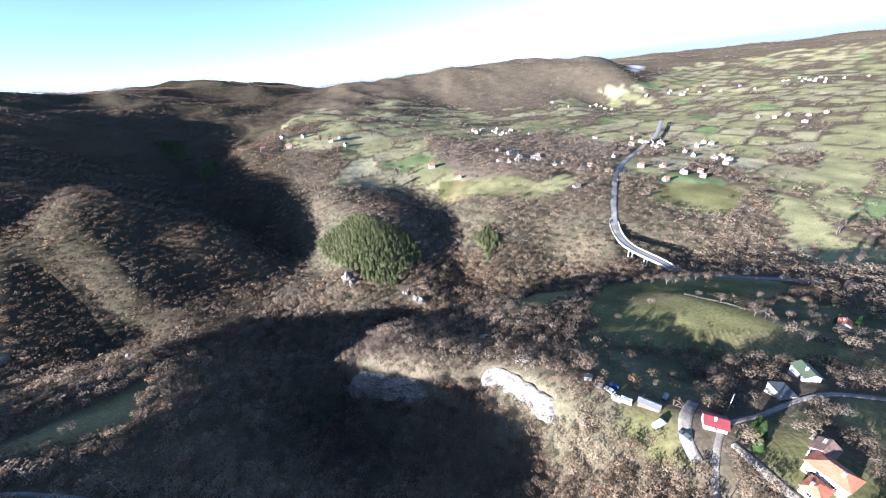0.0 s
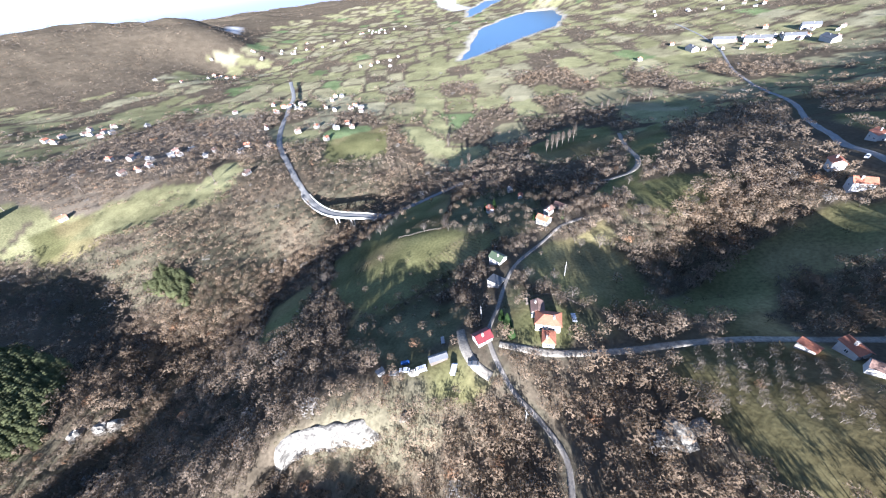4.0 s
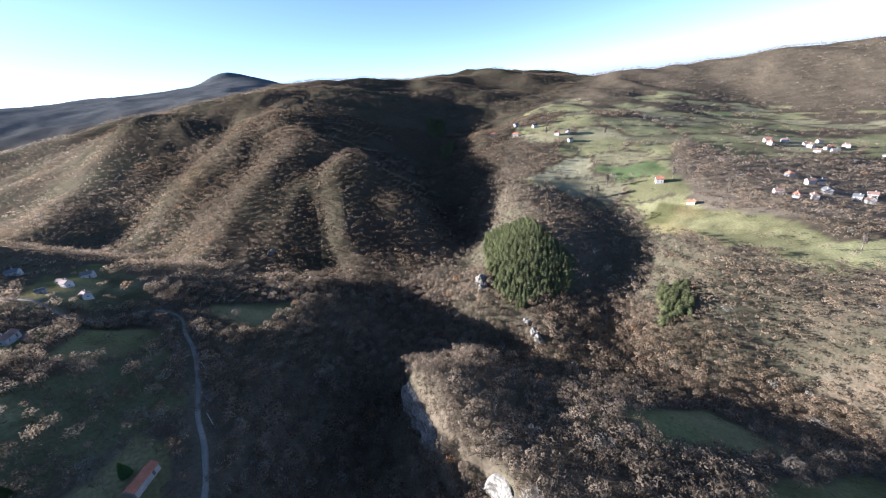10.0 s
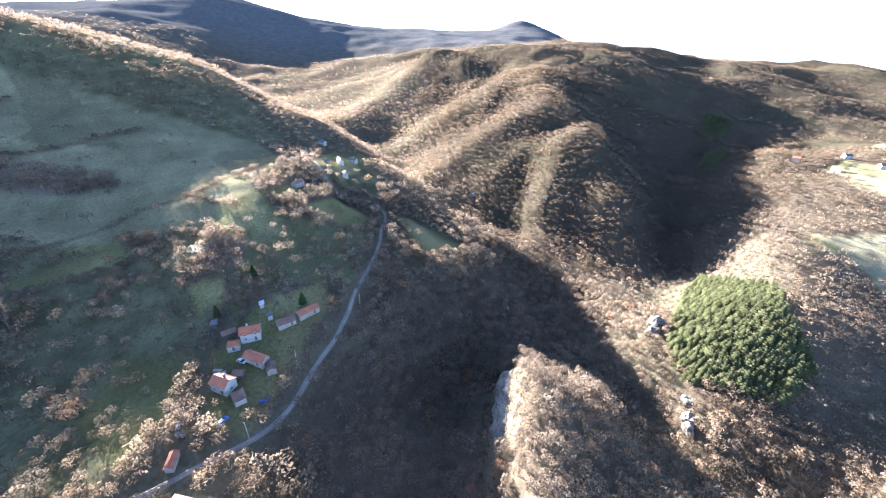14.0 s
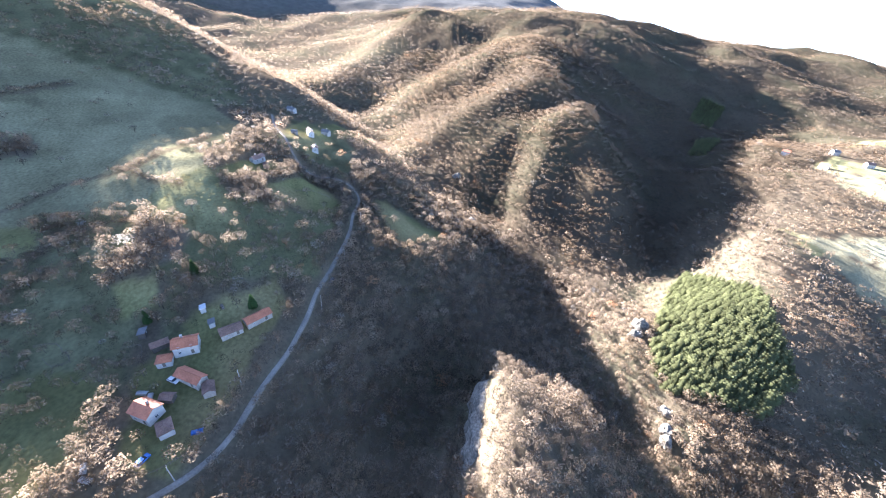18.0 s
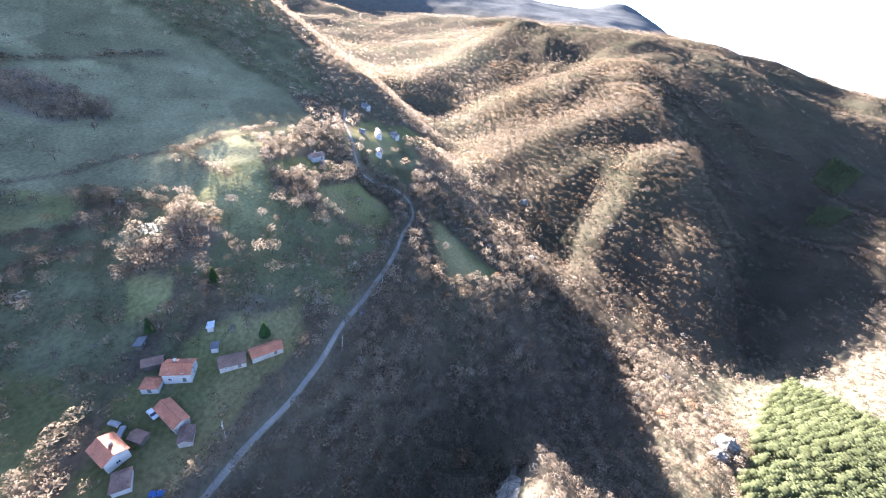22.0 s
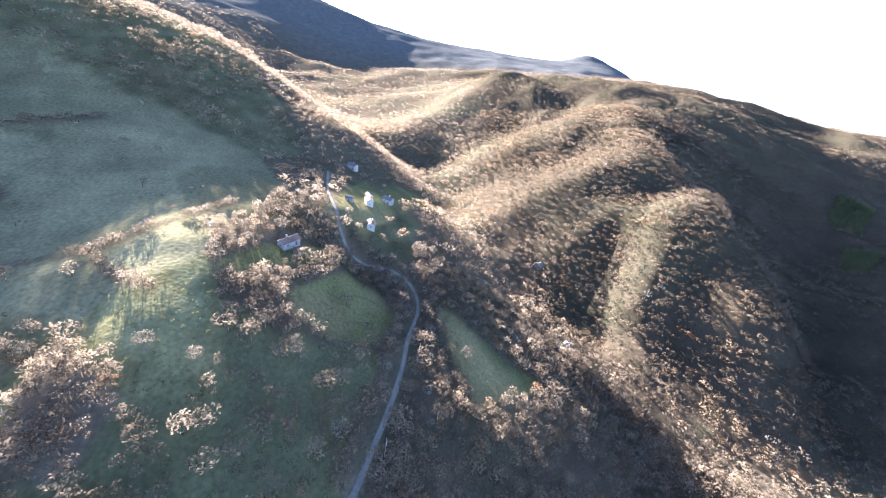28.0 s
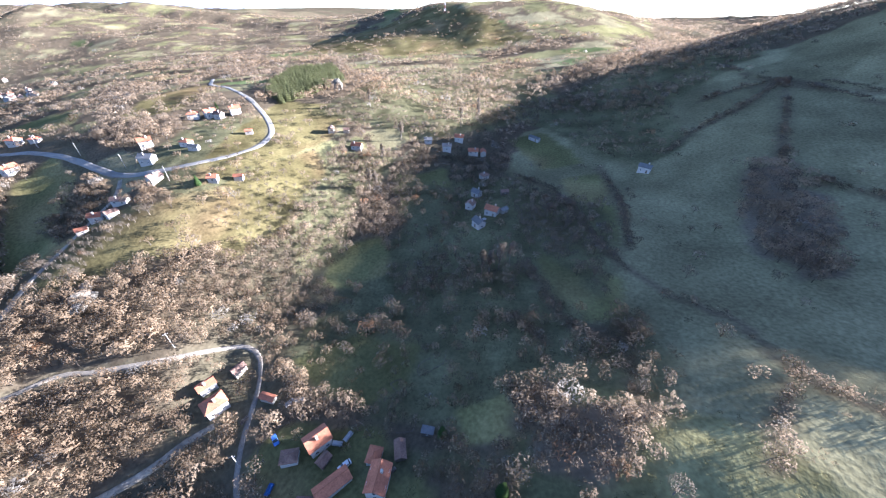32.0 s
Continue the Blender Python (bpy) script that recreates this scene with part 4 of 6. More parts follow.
SHADY_FAR = [(-12, -196, 20, 8, 6, 4.2, "grey", "white", "gable"), (-31, -203, 20, 9, 6, 3.2, "tile", "grey", "gable"), (-17, -210, 10, 8, 6, 4.0, "tile", "white", "gable"),
             (4, -197, 30, 7, 5, 3.2, "grey", "white", "gable"), (-38, -206, 110, 8, 5, 3.0, "tile", "grey", "gable")]
WEST = [(-291, 40, 20, 9, 6, 4.2, "old", "white", "gable"), (-309, 52, 60, 9, 6, 4.0, "grey", "white", "gable"), (-303, 38, 30, 7, 5, 3.0, "old", "grey", "gable"),
        (-262, 46, 10, 8, 6, 3.6, "old", "white", "gable"), (-356, 16, 60, 10, 6, 4.0, "grey", "white", "gable"), (-210, 14, 150, 12, 5.5, 3.4, "old", "white", "gable"),
        (-204, 20, 20, 5, 4, 2.6, "old", "wood", "gable"), (-283, 28, 80, 6, 4, 2.8, "grey", "grey", "gable")]
PLATEAU = [(-304, 636, 30, 10, 8, 5, "tile", "white", "gable"), (-287, 694, 70, 10, 8, 5, "grey", "white", "gable"), (-258, 639, 20, 12, 8, 5, "tile", "white", "gable"),
           (-244, 687, 60, 10, 8, 5, "old", "white", "gable"), (-185, 650, 10, 9, 8, 5, "tile", "white", "gable"), (-172, 664, 100, 9, 8, 5, "old", "grey", "gable"),
           (-7, 529, 20, 10, 8, 5.5, "tile", "white", "gable"), (31, 492, 0, 9, 6, 3.2, "tile", "white", "gable"), (-156, 633, 60, 9, 7, 4.5, "old", "white", "gable")]
PLATEAU_EAST = [(99, 529, 20, 9, 7, 4.5, "old", "white", "gable"), (113, 525, 70, 9, 7, 4.5, "tile", "white", "hip"), (134, 589, 30, 9, 7, 4.5, "grey", "white", "gable"),
                (170, 571, 0, 9, 7, 4.5, "old", "white", "gable"), (177, 502, 60, 9, 7, 4.5, "grey", "white", "hip"), (172, 406, 20, 11, 6, 3.2, "old", "white", "gable"),
                (208, 478, 10, 10, 6, 3.4, "grey", "white", "gable"), (240, 465, 30, 9, 7, 4.5, "old", "white", "gable"), (338, 449, 80, 10, 8, 5, "grey", "white", "gable"),
                (332, 486, 20, 9, 7, 4.5, "tile", "white", "hip"), (296, 562, 50, 9, 7, 4.5, "tile", "white", "gable"), (334, 720, 10, 9, 7, 4.5, "old", "white", "gable")]
HOUSES = {"hamlet": HAMLET + HAMLET_EDGE, "farm on the knoll": FARM, "lane": LANE_HOUSES, "ridge road": RIDGE + RIDGE_BEND + RIDGE_LOW,
          "shaded hamlet": SHADY + SHADY_FAR, "western hamlet": WEST, "plateau village": PLATEAU + PLATEAU_EAST}


def far_houses():
    """Houses of the plain's villages, in loose clusters along its roads."""
    rng = random.Random(11)
    rows = []
    for cx, cy, n, sx, sy in ((330, 470, 4, 45, 60), (430, 640, 14, 70, 50), (150, 545, 9, 60, 45), (130, 780, 12, 90, 50), (1010, -60, 26, 70, 120), (1000, -330, 16, 140, 60),
                              (850, 1330, 16, 260, 60), (1300, 1250, 16, 160, 90), (520, 1190, 8, 130, 60), (1400, 40, 14, 80, 140), (760, 760, 6, 80, 60), (-520, 900, 10, 90, 30),
                              (700, -240, 12, 90, 40), (430, 520, 6, 40, 50)):
        for _ in range(n):
            rows.append((cx + rng.gauss(0, sx * 0.6), cy + rng.gauss(0, sy * 0.6), rng.uniform(0, 180), rng.uniform(7.5, 11.5), rng.uniform(6, 8), rng.uniform(3.6, 5.6),
                         rng.choice(("tile", "old", "old", "grey")), rng.choice(("white", "white", "grey")), rng.choice(("gable", "gable", "hip"))))
    for cx, cy, turn, ln in ((1014, 6, 95, 48), (1003, -48, 95, 55), (995, -100, 100, 40), (945, -142, 20, 44), (1066, -126, 95, 36), (950, 55, 30, 34)):
        rows.append((cx, cy, turn, ln, 17, 7, "grey", "white", "gable"))
    return [r for r in rows if lake_depth(np.array([r[0]]), np.array([r[1]]))[0] < -30 and (math.hypot(r[0], r[1]) < 900 or ground_z(r[0], r[1]) < 58)]


FAR_HOUSES = far_houses()
HOUSE_SPOTS = [(r[0], r[1], 0.62 * max(r[3], r[4]) + (2.5 if abs(r[0]) < 700 and r[1] < 420 else 6)) for g in (*HOUSES.values(), FAR_HOUSES) for r in g]


# ---- trees ----
def tube(path, radii, sides=4):
    """Triangles of a tapered tube along a few places."""
    v, f = [], []
    for p, r in zip(path, radii):
        for k in range(sides):
            a = 2 * math.pi * k / sides
            v.append((p[0] + r * math.cos(a), p[1] + r * math.sin(a), p[2]))
    for s in range(len(path) - 1):
        for k in range(sides):
            a, b = s * sides + k, s * sides + (k + 1) % sides
            f += [(a, b, b + sides), (a, b + sides, a + sides)]
    return v, f


def bare_tree(rng, limbs, sprays, width, spread=0.36, tall=1.0, length=0.09, lift=0.55):
    """A leafless broadleaf tree one metre high: trunk and limbs, and a crown of thin twig sprays. Returns (wood), (crown)."""
    v, f = tube([(0, 0, -0.03), (0.01, 0, 0.25), (0.0, 0.015, 0.55)], [0.028, 0.02, 0.010], 4)
    cv, cf = [], []
    seed_a = rng.uniform(0, 6)
    for k in range(limbs):
        a, up = 2 * math.pi * (k + rng.random() * 0.6) / limbs, 0.62 + 0.3 * rng.random()
        base = Vector((0, 0, 0.22 + 0.22 * rng.random()))
        tip = Vector((spread * 0.75 * math.cos(a), spread * 0.75 * math.sin(a), up * tall))
        tv, tf = tube([base, base.lerp(tip, 0.55) + Vector((0, 0, 0.03)), tip], [0.012, 0.007, 0.002], 3)
        o = len(v)
        v += tv
        f += [tuple(i + o for i in t) for t in tf]
    # twig sprays: the outer shell of a few rounded clumps, each facing outwards
    cn = []
    lumps = [(Vector((0, 0, 0.62)), 1.0)]
    for k in range(3):
        a = seed_a + 2.1 * k
        lumps.append((Vector((0.42 * spread * math.cos(a), 0.42 * spread * math.sin(a), rng.uniform(0.55, 0.8))), rng.uniform(0.55, 0.75)))
    for k in range(sprays):
        mid, big = lumps[0] if rng.random() < 0.4 else lumps[1 + k % 3]
        a, h = rng.uniform(0, 2 * math.pi), rng.uniform(-0.45, 1.0)
        ring = math.sqrt(max(0.0, 1 - h * h))
        n = Vector((ring * math.cos(a), ring * math.sin(a), h))
        shell = lift + (1 - lift) * rng.random() ** 0.7
        p = mid + Vector((n.x * spread * big * shell, n.y * spread * big * shell, n.z * 0.36 * big * shell))
        p.z *= tall
        jit = Vector((rng.uniform(-1, 1), rng.uniform(-1, 1), rng.uniform(-1, 1)))
        out = (n * (0.22 if k % 3 else 1.1) + n.cross(jit).normalized() + Vector((0, 0, 0.15))).normalized()
        side = n.cross(out).normalized()
        ln, wd = length * (0.7 + 0.6 * rng.random()), width * (0.7 + 0.6 * rng.random())
        tri = [p - out * ln * 0.5, p + side * wd + out * ln * 0.45, p - side * wd * 0.9 + out * ln * 0.55]
        if (tri[1] - tri[0]).cross(tri[2] - tri[0]).dot(n) < 0:
            tri = [tri[0], tri[2], tri[1]]
        face = (n + 0.9 * (p - Vector((0, 0, 0.55))) / max(spread, 0.2) + 0.2 * jit).normalized()
        o = len(cv)
        cv += [tuple(q) for q in tri]
        cn += [tuple(face)] * 3
        cf.append((o, o + 1, o + 2))
    return (np.array(v), np.array(f)), (np.array(cv), np.array(cf), np.array(cn))


def pine_tree(rng, tiers, boughs, spread=0.2):
    """An evergreen one metre high: trunk and tiers of drooping boughs."""
    v, f = tube([(0, 0, -0.03), (0, 0, 0.5), (0, 0, 0.95)], [0.02, 0.014, 0.003], 4)
    cv, cf = [], []
    for t in range(tiers):
        z = 0.16 + 0.80 * t / (tiers - 1)
        r = spread * (1.05 - z) ** 0.75 * (0.85 + 0.3 * rng.random())
        for k in range(boughs):
            a = 2 * math.pi * (k + rng.random() * 0.7 + 0.5 * t) / boughs
            w = 0.62 * r + 0.02
            c, s = math.cos(a), math.sin(a)
            o = len(cv)
            dz = 0.05 + 0.05 * rng.random()
            cv += [(0, 0, z + dz), (r * c - w * s, r * s + w * c, z - 0.35 * r), (1.25 * r * c, 1.25 * r * s, z - 0.1 * r), (r * c + w * s, r * s - w * c, z - 0.35 * r)]
            cf += [(o, o + 2, o + 1), (o, o + 3, o + 2)]
    cv = np.array(cv)
    cn = cv * np.array([0.8, 0.8, 0]) / spread + np.array([0, 0, 1.2])
    return (np.array(v), np.array(f)), (cv, np.array(cf), cn / np.linalg.norm(cn, axis=1)[:, None])


def plant(name, mat, models, x, y, size, tint, label, category, seed, wide=1.0, bark=(0.15, 0.125, 0.10), lean=0.05):
    """One mesh of many trees: models are (wood, crown) pairs, spread over the places at random."""
    rng = np.random.default_rng(seed)
    z = height(x, y)
    which = rng.integers(0, len(models), len(x))
    V, F, C, N, off = [], [], [], [], 0
    for k, ((wv, wf), (cv, cf, cn)) in enumerate(models):
        m = which == k
        n = int(m.sum())
        if not n:
            continue
        tv = np.concatenate([wv, cv])
        tf = np.concatenate([wf, cf + len(wv)])
        tn = np.concatenate([wv * np.array([30, 30, 0]) + np.array([0, 0, 0.2]), cn])
        a = rng.uniform(0, 2 * np.pi, n)
        c, s = np.cos(a), np.sin(a)
        h = size[m]
        w = h * wide * rng.uniform(0.8, 1.25, n)
        lx, ly = rng.normal(0, lean, n), rng.normal(0, lean, n)
        vx = (tv[None, :, 0] * c[:, None] - tv[None, :, 1] * s[:, None]) * w[:, None] + lx[:, None] * h[:, None] * tv[None, :, 2] + x[m][:, None]
        vy = (tv[None, :, 0] * s[:, None] + tv[None, :, 1] * c[:, None]) * w[:, None] + ly[:, None] * h[:, None] * tv[None, :, 2] + y[m][:, None]
        vz = tv[None, :, 2] * h[:, None] + z[m][:, None]
        V.append(np.stack([vx, vy, vz], -1).reshape(-1, 3))
        F.append((tf[None] + (np.arange(n) * len(tv))[:, None, None] + off).reshape(-1, 3))
        nx = tn[None, :, 0] * c[:, None] - tn[None, :, 1] * s[:, None]
        ny = tn[None, :, 0] * s[:, None] + tn[None, :, 1] * c[:, None]
        N.append(np.stack([nx, ny, np.broadcast_to(tn[None, :, 2], nx.shape)], -1).reshape(-1, 3))
        col = np.empty((n, len(tv), 3))
        col[:, :len(wv)] = np.array(bark)
        col[:, len(wv):] = tint[m][:, None]
        C.append(col.reshape(-1, 3))
        off += n * len(tv)
    ob = soup(name, np.concatenate(V), np.concatenate(F), mat, {"tint": np.concatenate(C)}, normals=np.concatenate(N).astype(np.float32))
    return tagged(ob, label, category, kind="stuff")


def scatter(r0, r1, spacing, seed, x0=0.0, y0=50.0):
    """Jittered places in a ring round the path's middle."""
    rng = np.random.default_rng(seed)
    n = int(2 * r1 / spacing) + 1
    i, j = np.meshgrid(np.arange(n), np.arange(n), indexing="ij")
    x = x0 - r1 + (i + rng.uniform(0, 1, i.shape)) * spacing
    y = y0 - r1 + (j + rng.uniform(0, 1, i.shape)) * spacing
    r = np.hypot(x - x0, y - y0)
    m = (r >= r0) & (r < r1)
    return x[m], y[m], rng


def twig_tint(x, y, rng):
    """Grey-brown crowns, some warm with old leaves, in drifts."""
    n = len(x)
    w = smooth(-0.2, 0.7, fbm(x, y, 70, 131, 3) + rng.normal(0, 0.25, n))[:, None]
    c = np.array([0.218, 0.168, 0.118]) * (1 - w) + np.array([0.240, 0.176, 0.114]) * w
    rust = (rng.random(n) < 0.008 + 0.03 * (fbm(x, y, 40, 137, 2) > 0.7))[:, None]
    c = np.where(rust, np.array([0.29, 0.17, 0.095]), c)
    pale = (rng.random(n) < 0.015)[:, None]
    c = np.where(pale, np.array([0.25, 0.225, 0.19]), c)
    west_dark = (smooth(-120, -260, x) * smooth(120, 220, y))[:, None]          # darker crowns on the western mountain
    return c * (1 - west_dark * np.array([0.30, 0.32, 0.34])) * (np.clip(rng.normal(1.0, 0.17, n), 0.6, 1.35) * (1 + 0.16 * fbm(x, y, 16, 139, 2)))[:, None]


def clear_of_houses(x, y):
    ok = np.ones(len(x), bool)
    for hx, hy, rad in HOUSE_SPOTS:
        ok &= np.hypot(x - hx, y - hy) > rad
    return ok


def woods():
    rng = random.Random(5)
    near = [bare_tree(rng, 2, 104, 0.042, spread=rng.uniform(0.32, 0.46), length=0.14, lift=0.72) for _ in range(10)]
    trunkless = lambda sprays, wd, sp, ln: ((np.zeros((0, 3)), np.zeros((0, 3), int)), bare_tree(rng, 0, sprays, wd, spread=sp, length=ln)[1])
    mid = [trunkless(32, 0.05, rng.uniform(0.34, 0.44), 0.2) for _ in range(8)]
    far = [trunkless(8, 0.06, 0.46, 0.4) for _ in range(6)]
    pines_near = [pine_tree(rng, 5, 5, 0.36) for _ in range(5)]
    in_pines = lambda x, y: np.max([inside(x, y, p) for p in PINES + FAR_PINES], axis=0) > 0
    for name, r0, r1, spacing, models, tall, wide, label, seed in (
            ("woodland", 0, 265, 3.75, near, (3.7, 6.2), 1.14, "dense leafless grey-brown broadleaf wood on the slopes", 1),
            ("middle_woodland", 265, 820, 5.5, mid, (4.6, 7.8), 1.25, "leafless brown woods on the valley sides", 2),
            ("distant_woodland", 820, 1700, 9.4, far, (4.8, 7.8), 1.2, "distant leafless woods and hedges", 3),
            ("far_woodland", 1700, 4300, 25.0, far, (4.8, 7.6), 2.3, "woods on the far hills", 4)):
        x, y, g = scatter(r0, r1, spacing, seed)
        col, chance = land(x, y)
        m = (g.random(len(x)) < chance * 0.96) & clear_of_houses(x, y) & ~in_pines(x, y)
        if r0 > 800:
            m &= (x > -1800) & ((y > -1300) | (x < 0))
        x, y, open_land = x[m], y[m], chance[m] < 0.5
        h = g.uniform(*tall, len(x)) * np.where(open_land, 0.85, 1.0) * (1 + 0.22 * fbm(x, y, 50, 151, 2)) * np.where(g.random(len(x)) < 0.14, 1.32, 1.0)
        plant(name, M_TWIGS, models, x, y, h, twig_tint(x, y, g), label, "woodland", seed + 10, wide)
    # taller pale crowns of the copses
    x, y, g = scatter(0, 420, 5.0, 21)
    m = (np.max([inside(x, y, r) for r in COPSES[:4]], axis=0) > -1.5) & (inside(x, y, MEADOWS["sunlit patch"]) < 0) & (g.random(len(x)) < np.where(inside(x, y, COPSES[0]) > -1.5, 0.3, 0.62)) & clear_of_houses(x, y)
    x, y = x[m], y[m]
    plant("copses", M_TWIGS, near, x, y, g.uniform(4.8, 7.6, len(x)), twig_tint(x, y, g) * 1.1, "pale leafless copses on the shaded meadows", "woodland", 22, 1.2)
    # tall pale trees of the wood below the lane
    x, y, g = scatter(0, 300, 4.6, 23)
    lane_wood = [[(214, 15), (252, 7), (270, -30), (237, -38), (211, -22), (181, -13), (157, 4), (176, 18)], [(-112, 66), (-147, 63), (-157, 75), (-135, 80), (-118, 84), (-105, 74)], [(-50, 76), (-76, 62), (-98, 70), (-128, 84), (-145, 113), (-145, 153), (-127, 176), (-92, 149), (-66, 140)]]
    dense = np.select([inside(x, y, ring) > 0 for ring in lane_wood], (0.7, 0.6, 0.3), 0.0)
    m = (g.random(len(x)) < dense) & clear_of_houses(x, y) & (line_dist(x, y, LANE) > 3.5)
    x, y = x[m], y[m]
    plant("lane_wood", M_TWIGS, near, x, y, g.uniform(5.6, 7.6, len(x)), twig_tint(x, y, g) * 1.15, "tall pale leafless trees in the wood below the lane", "woodland", 24, 1.2)
    # undergrowth: low bushes between the trees and on the scrub
    x, y, g = scatter(0, 260, 4.4, 6)
    col, chance = land(x, y)
    m = (g.random(len(x)) < 0.5 * (chance > 0.2) + 0.03) & clear_of_houses(x, y) & (line_dist(x, y, LANE) > 3) & (line_dist(x, y, TRACK) > 3)
    x, y = x[m], y[m]
    bush = [trunkless(34, 0.06, 0.6, 0.22) for _ in range(4)]
    plant("undergrowth", M_TWIGS, bush, x, y, g.uniform(1.5, 3.6, len(x)), twig_tint(x, y, g) * np.array([0.66, 0.66, 0.58]), "leafless bushes and scrub among the trees", "undergrowth", 16)
    # tussocks and thorn scrub on the rough sunlit grass
    x, y, g = scatter(0, 260, 2.1, 61)
    rough = np.maximum(inside(x, y, MEADOWS["sunlit patch"]), inside(x, y, MEADOWS["sunlit terrace"]))
    brink = np.min([line_dist(x, y, edge) for edge, drop in CLIFFS], axis=0)
    m = ((rough > -2) | ((brink > 1.2) & (brink < 7))) & (g.random(len(x)) < 0.5 + 0.4 * fbm(x, y, 9, 62, 2))
    x, y = x[m], y[m]
    tussock = np.array([0.135, 0.125, 0.062]) * g.uniform(0.55, 1.25, len(x))[:, None]
    plant("scrub", M_TWIGS, [trunkless(16, 0.14, 0.62, 0.3) for _ in range(4)], x, y, g.uniform(0.4, 1.5, len(x)), tussock, "olive tussocks and low thorn scrub on rough grass and cliff tops", "scrub", 63)
    # hedges between the fields
    hx, hy = [], []
    for line in HEDGES:
        c = glide(line, 1.0)
        hx.append(np.repeat(c[:, 0], 2))
        hy.append(np.repeat(c[:, 1], 2))
    g = np.random.default_rng(8)
    x, y = np.concatenate(hx), np.concatenate(hy)
    x, y = x + g.normal(0, 1.2, len(x)), y + g.normal(0, 1.2, len(x))
    m = (fbm(x, y, 20, 155, 2) > -0.55) & clear_of_houses(x, y)
    x, y = x[m], y[m]
    plant("hedges", M_TWIGS, bush, x, y, g.uniform(1.4, 3.8, len(x)) * (1 + 0.4 * fbm(x, y, 15, 156, 2)), twig_tint(x, y, g) * 0.8, "leafless field hedges and bushes on the slopes", "hedge", 18)
    # evergreens
    xs, ys = [], []
    x, y, g = scatter(0, 900, 2.7, 7)
    m = in_pines(x, y) & (g.random(len(x)) < 0.93)
    x, y = x[m], y[m]
    tint = np.array([0.142, 0.150, 0.068]) * g.uniform(0.75, 1.3, len(x))[:, None]
    plant("pine_plantation", M_NEEDLES, pines_near, x, y, g.uniform(5.4, 8.2, len(x)), tint, "dense green pine plantation on the spur", "pine wood", 17, 1.0, lean=0.02)


woods()


# ---- houses ----
ROOFS = {"tile": (M_TILE, "orange clay-tiled"), "old": (M_OLDTILE, "weathered brown-tiled"), "red": (M_REDTIN, "red sheet-metal"), "green": (M_GREENTIN, "dark green"),
         "grey": (M_GREYROOF, "grey sheet-metal"), "white": (M_WHITE, "white")}
WALLS = {"white": (M_PLASTER, "whitewashed"), "grey": (M_GREYWALL, "unplastered brick"), "wood": (M_WOOD, "wooden")}


def window(parent, x, y, z, w, h, nx, ny):
    """A framed pane set into a wall that faces (nx, ny)."""
    bm = bmesh.new()
    tx, ty = -ny, nx
    d = 0.06
    def slab(u0, u1, v0, v1, depth):
        xs, ys = (x + tx * u0, x + tx * u1), (y + ty * u0, y + ty * u1)
        ring = [(xs[0], ys[0], z + v0), (xs[1], ys[1], z + v0), (xs[1], ys[1], z + v1), (xs[0], ys[0], z + v1)]
        prism(bm, ring, (nx * depth, ny * depth, 0))
    for u0, u1, v0, v1 in ((-w / 2, w / 2, -h / 2, -h / 2 + 0.09), (-w / 2, w / 2, h / 2 - 0.09, h / 2), (-w / 2, -w / 2 + 0.09, -h / 2, h / 2), (w / 2 - 0.09, w / 2, -h / 2, h / 2), (-0.04, 0.04, -h / 2, h / 2)):
        slab(u0, u1, v0, v1, d)
    fr = part("window", bm, M_WHITE, parent)
    bm = bmesh.new()
    slab(-w / 2 + 0.05, w / 2 - 0.05, -h / 2 + 0.05, h / 2 - 0.05, 0.025)
    part("pane", bm, M_GLASS, fr)


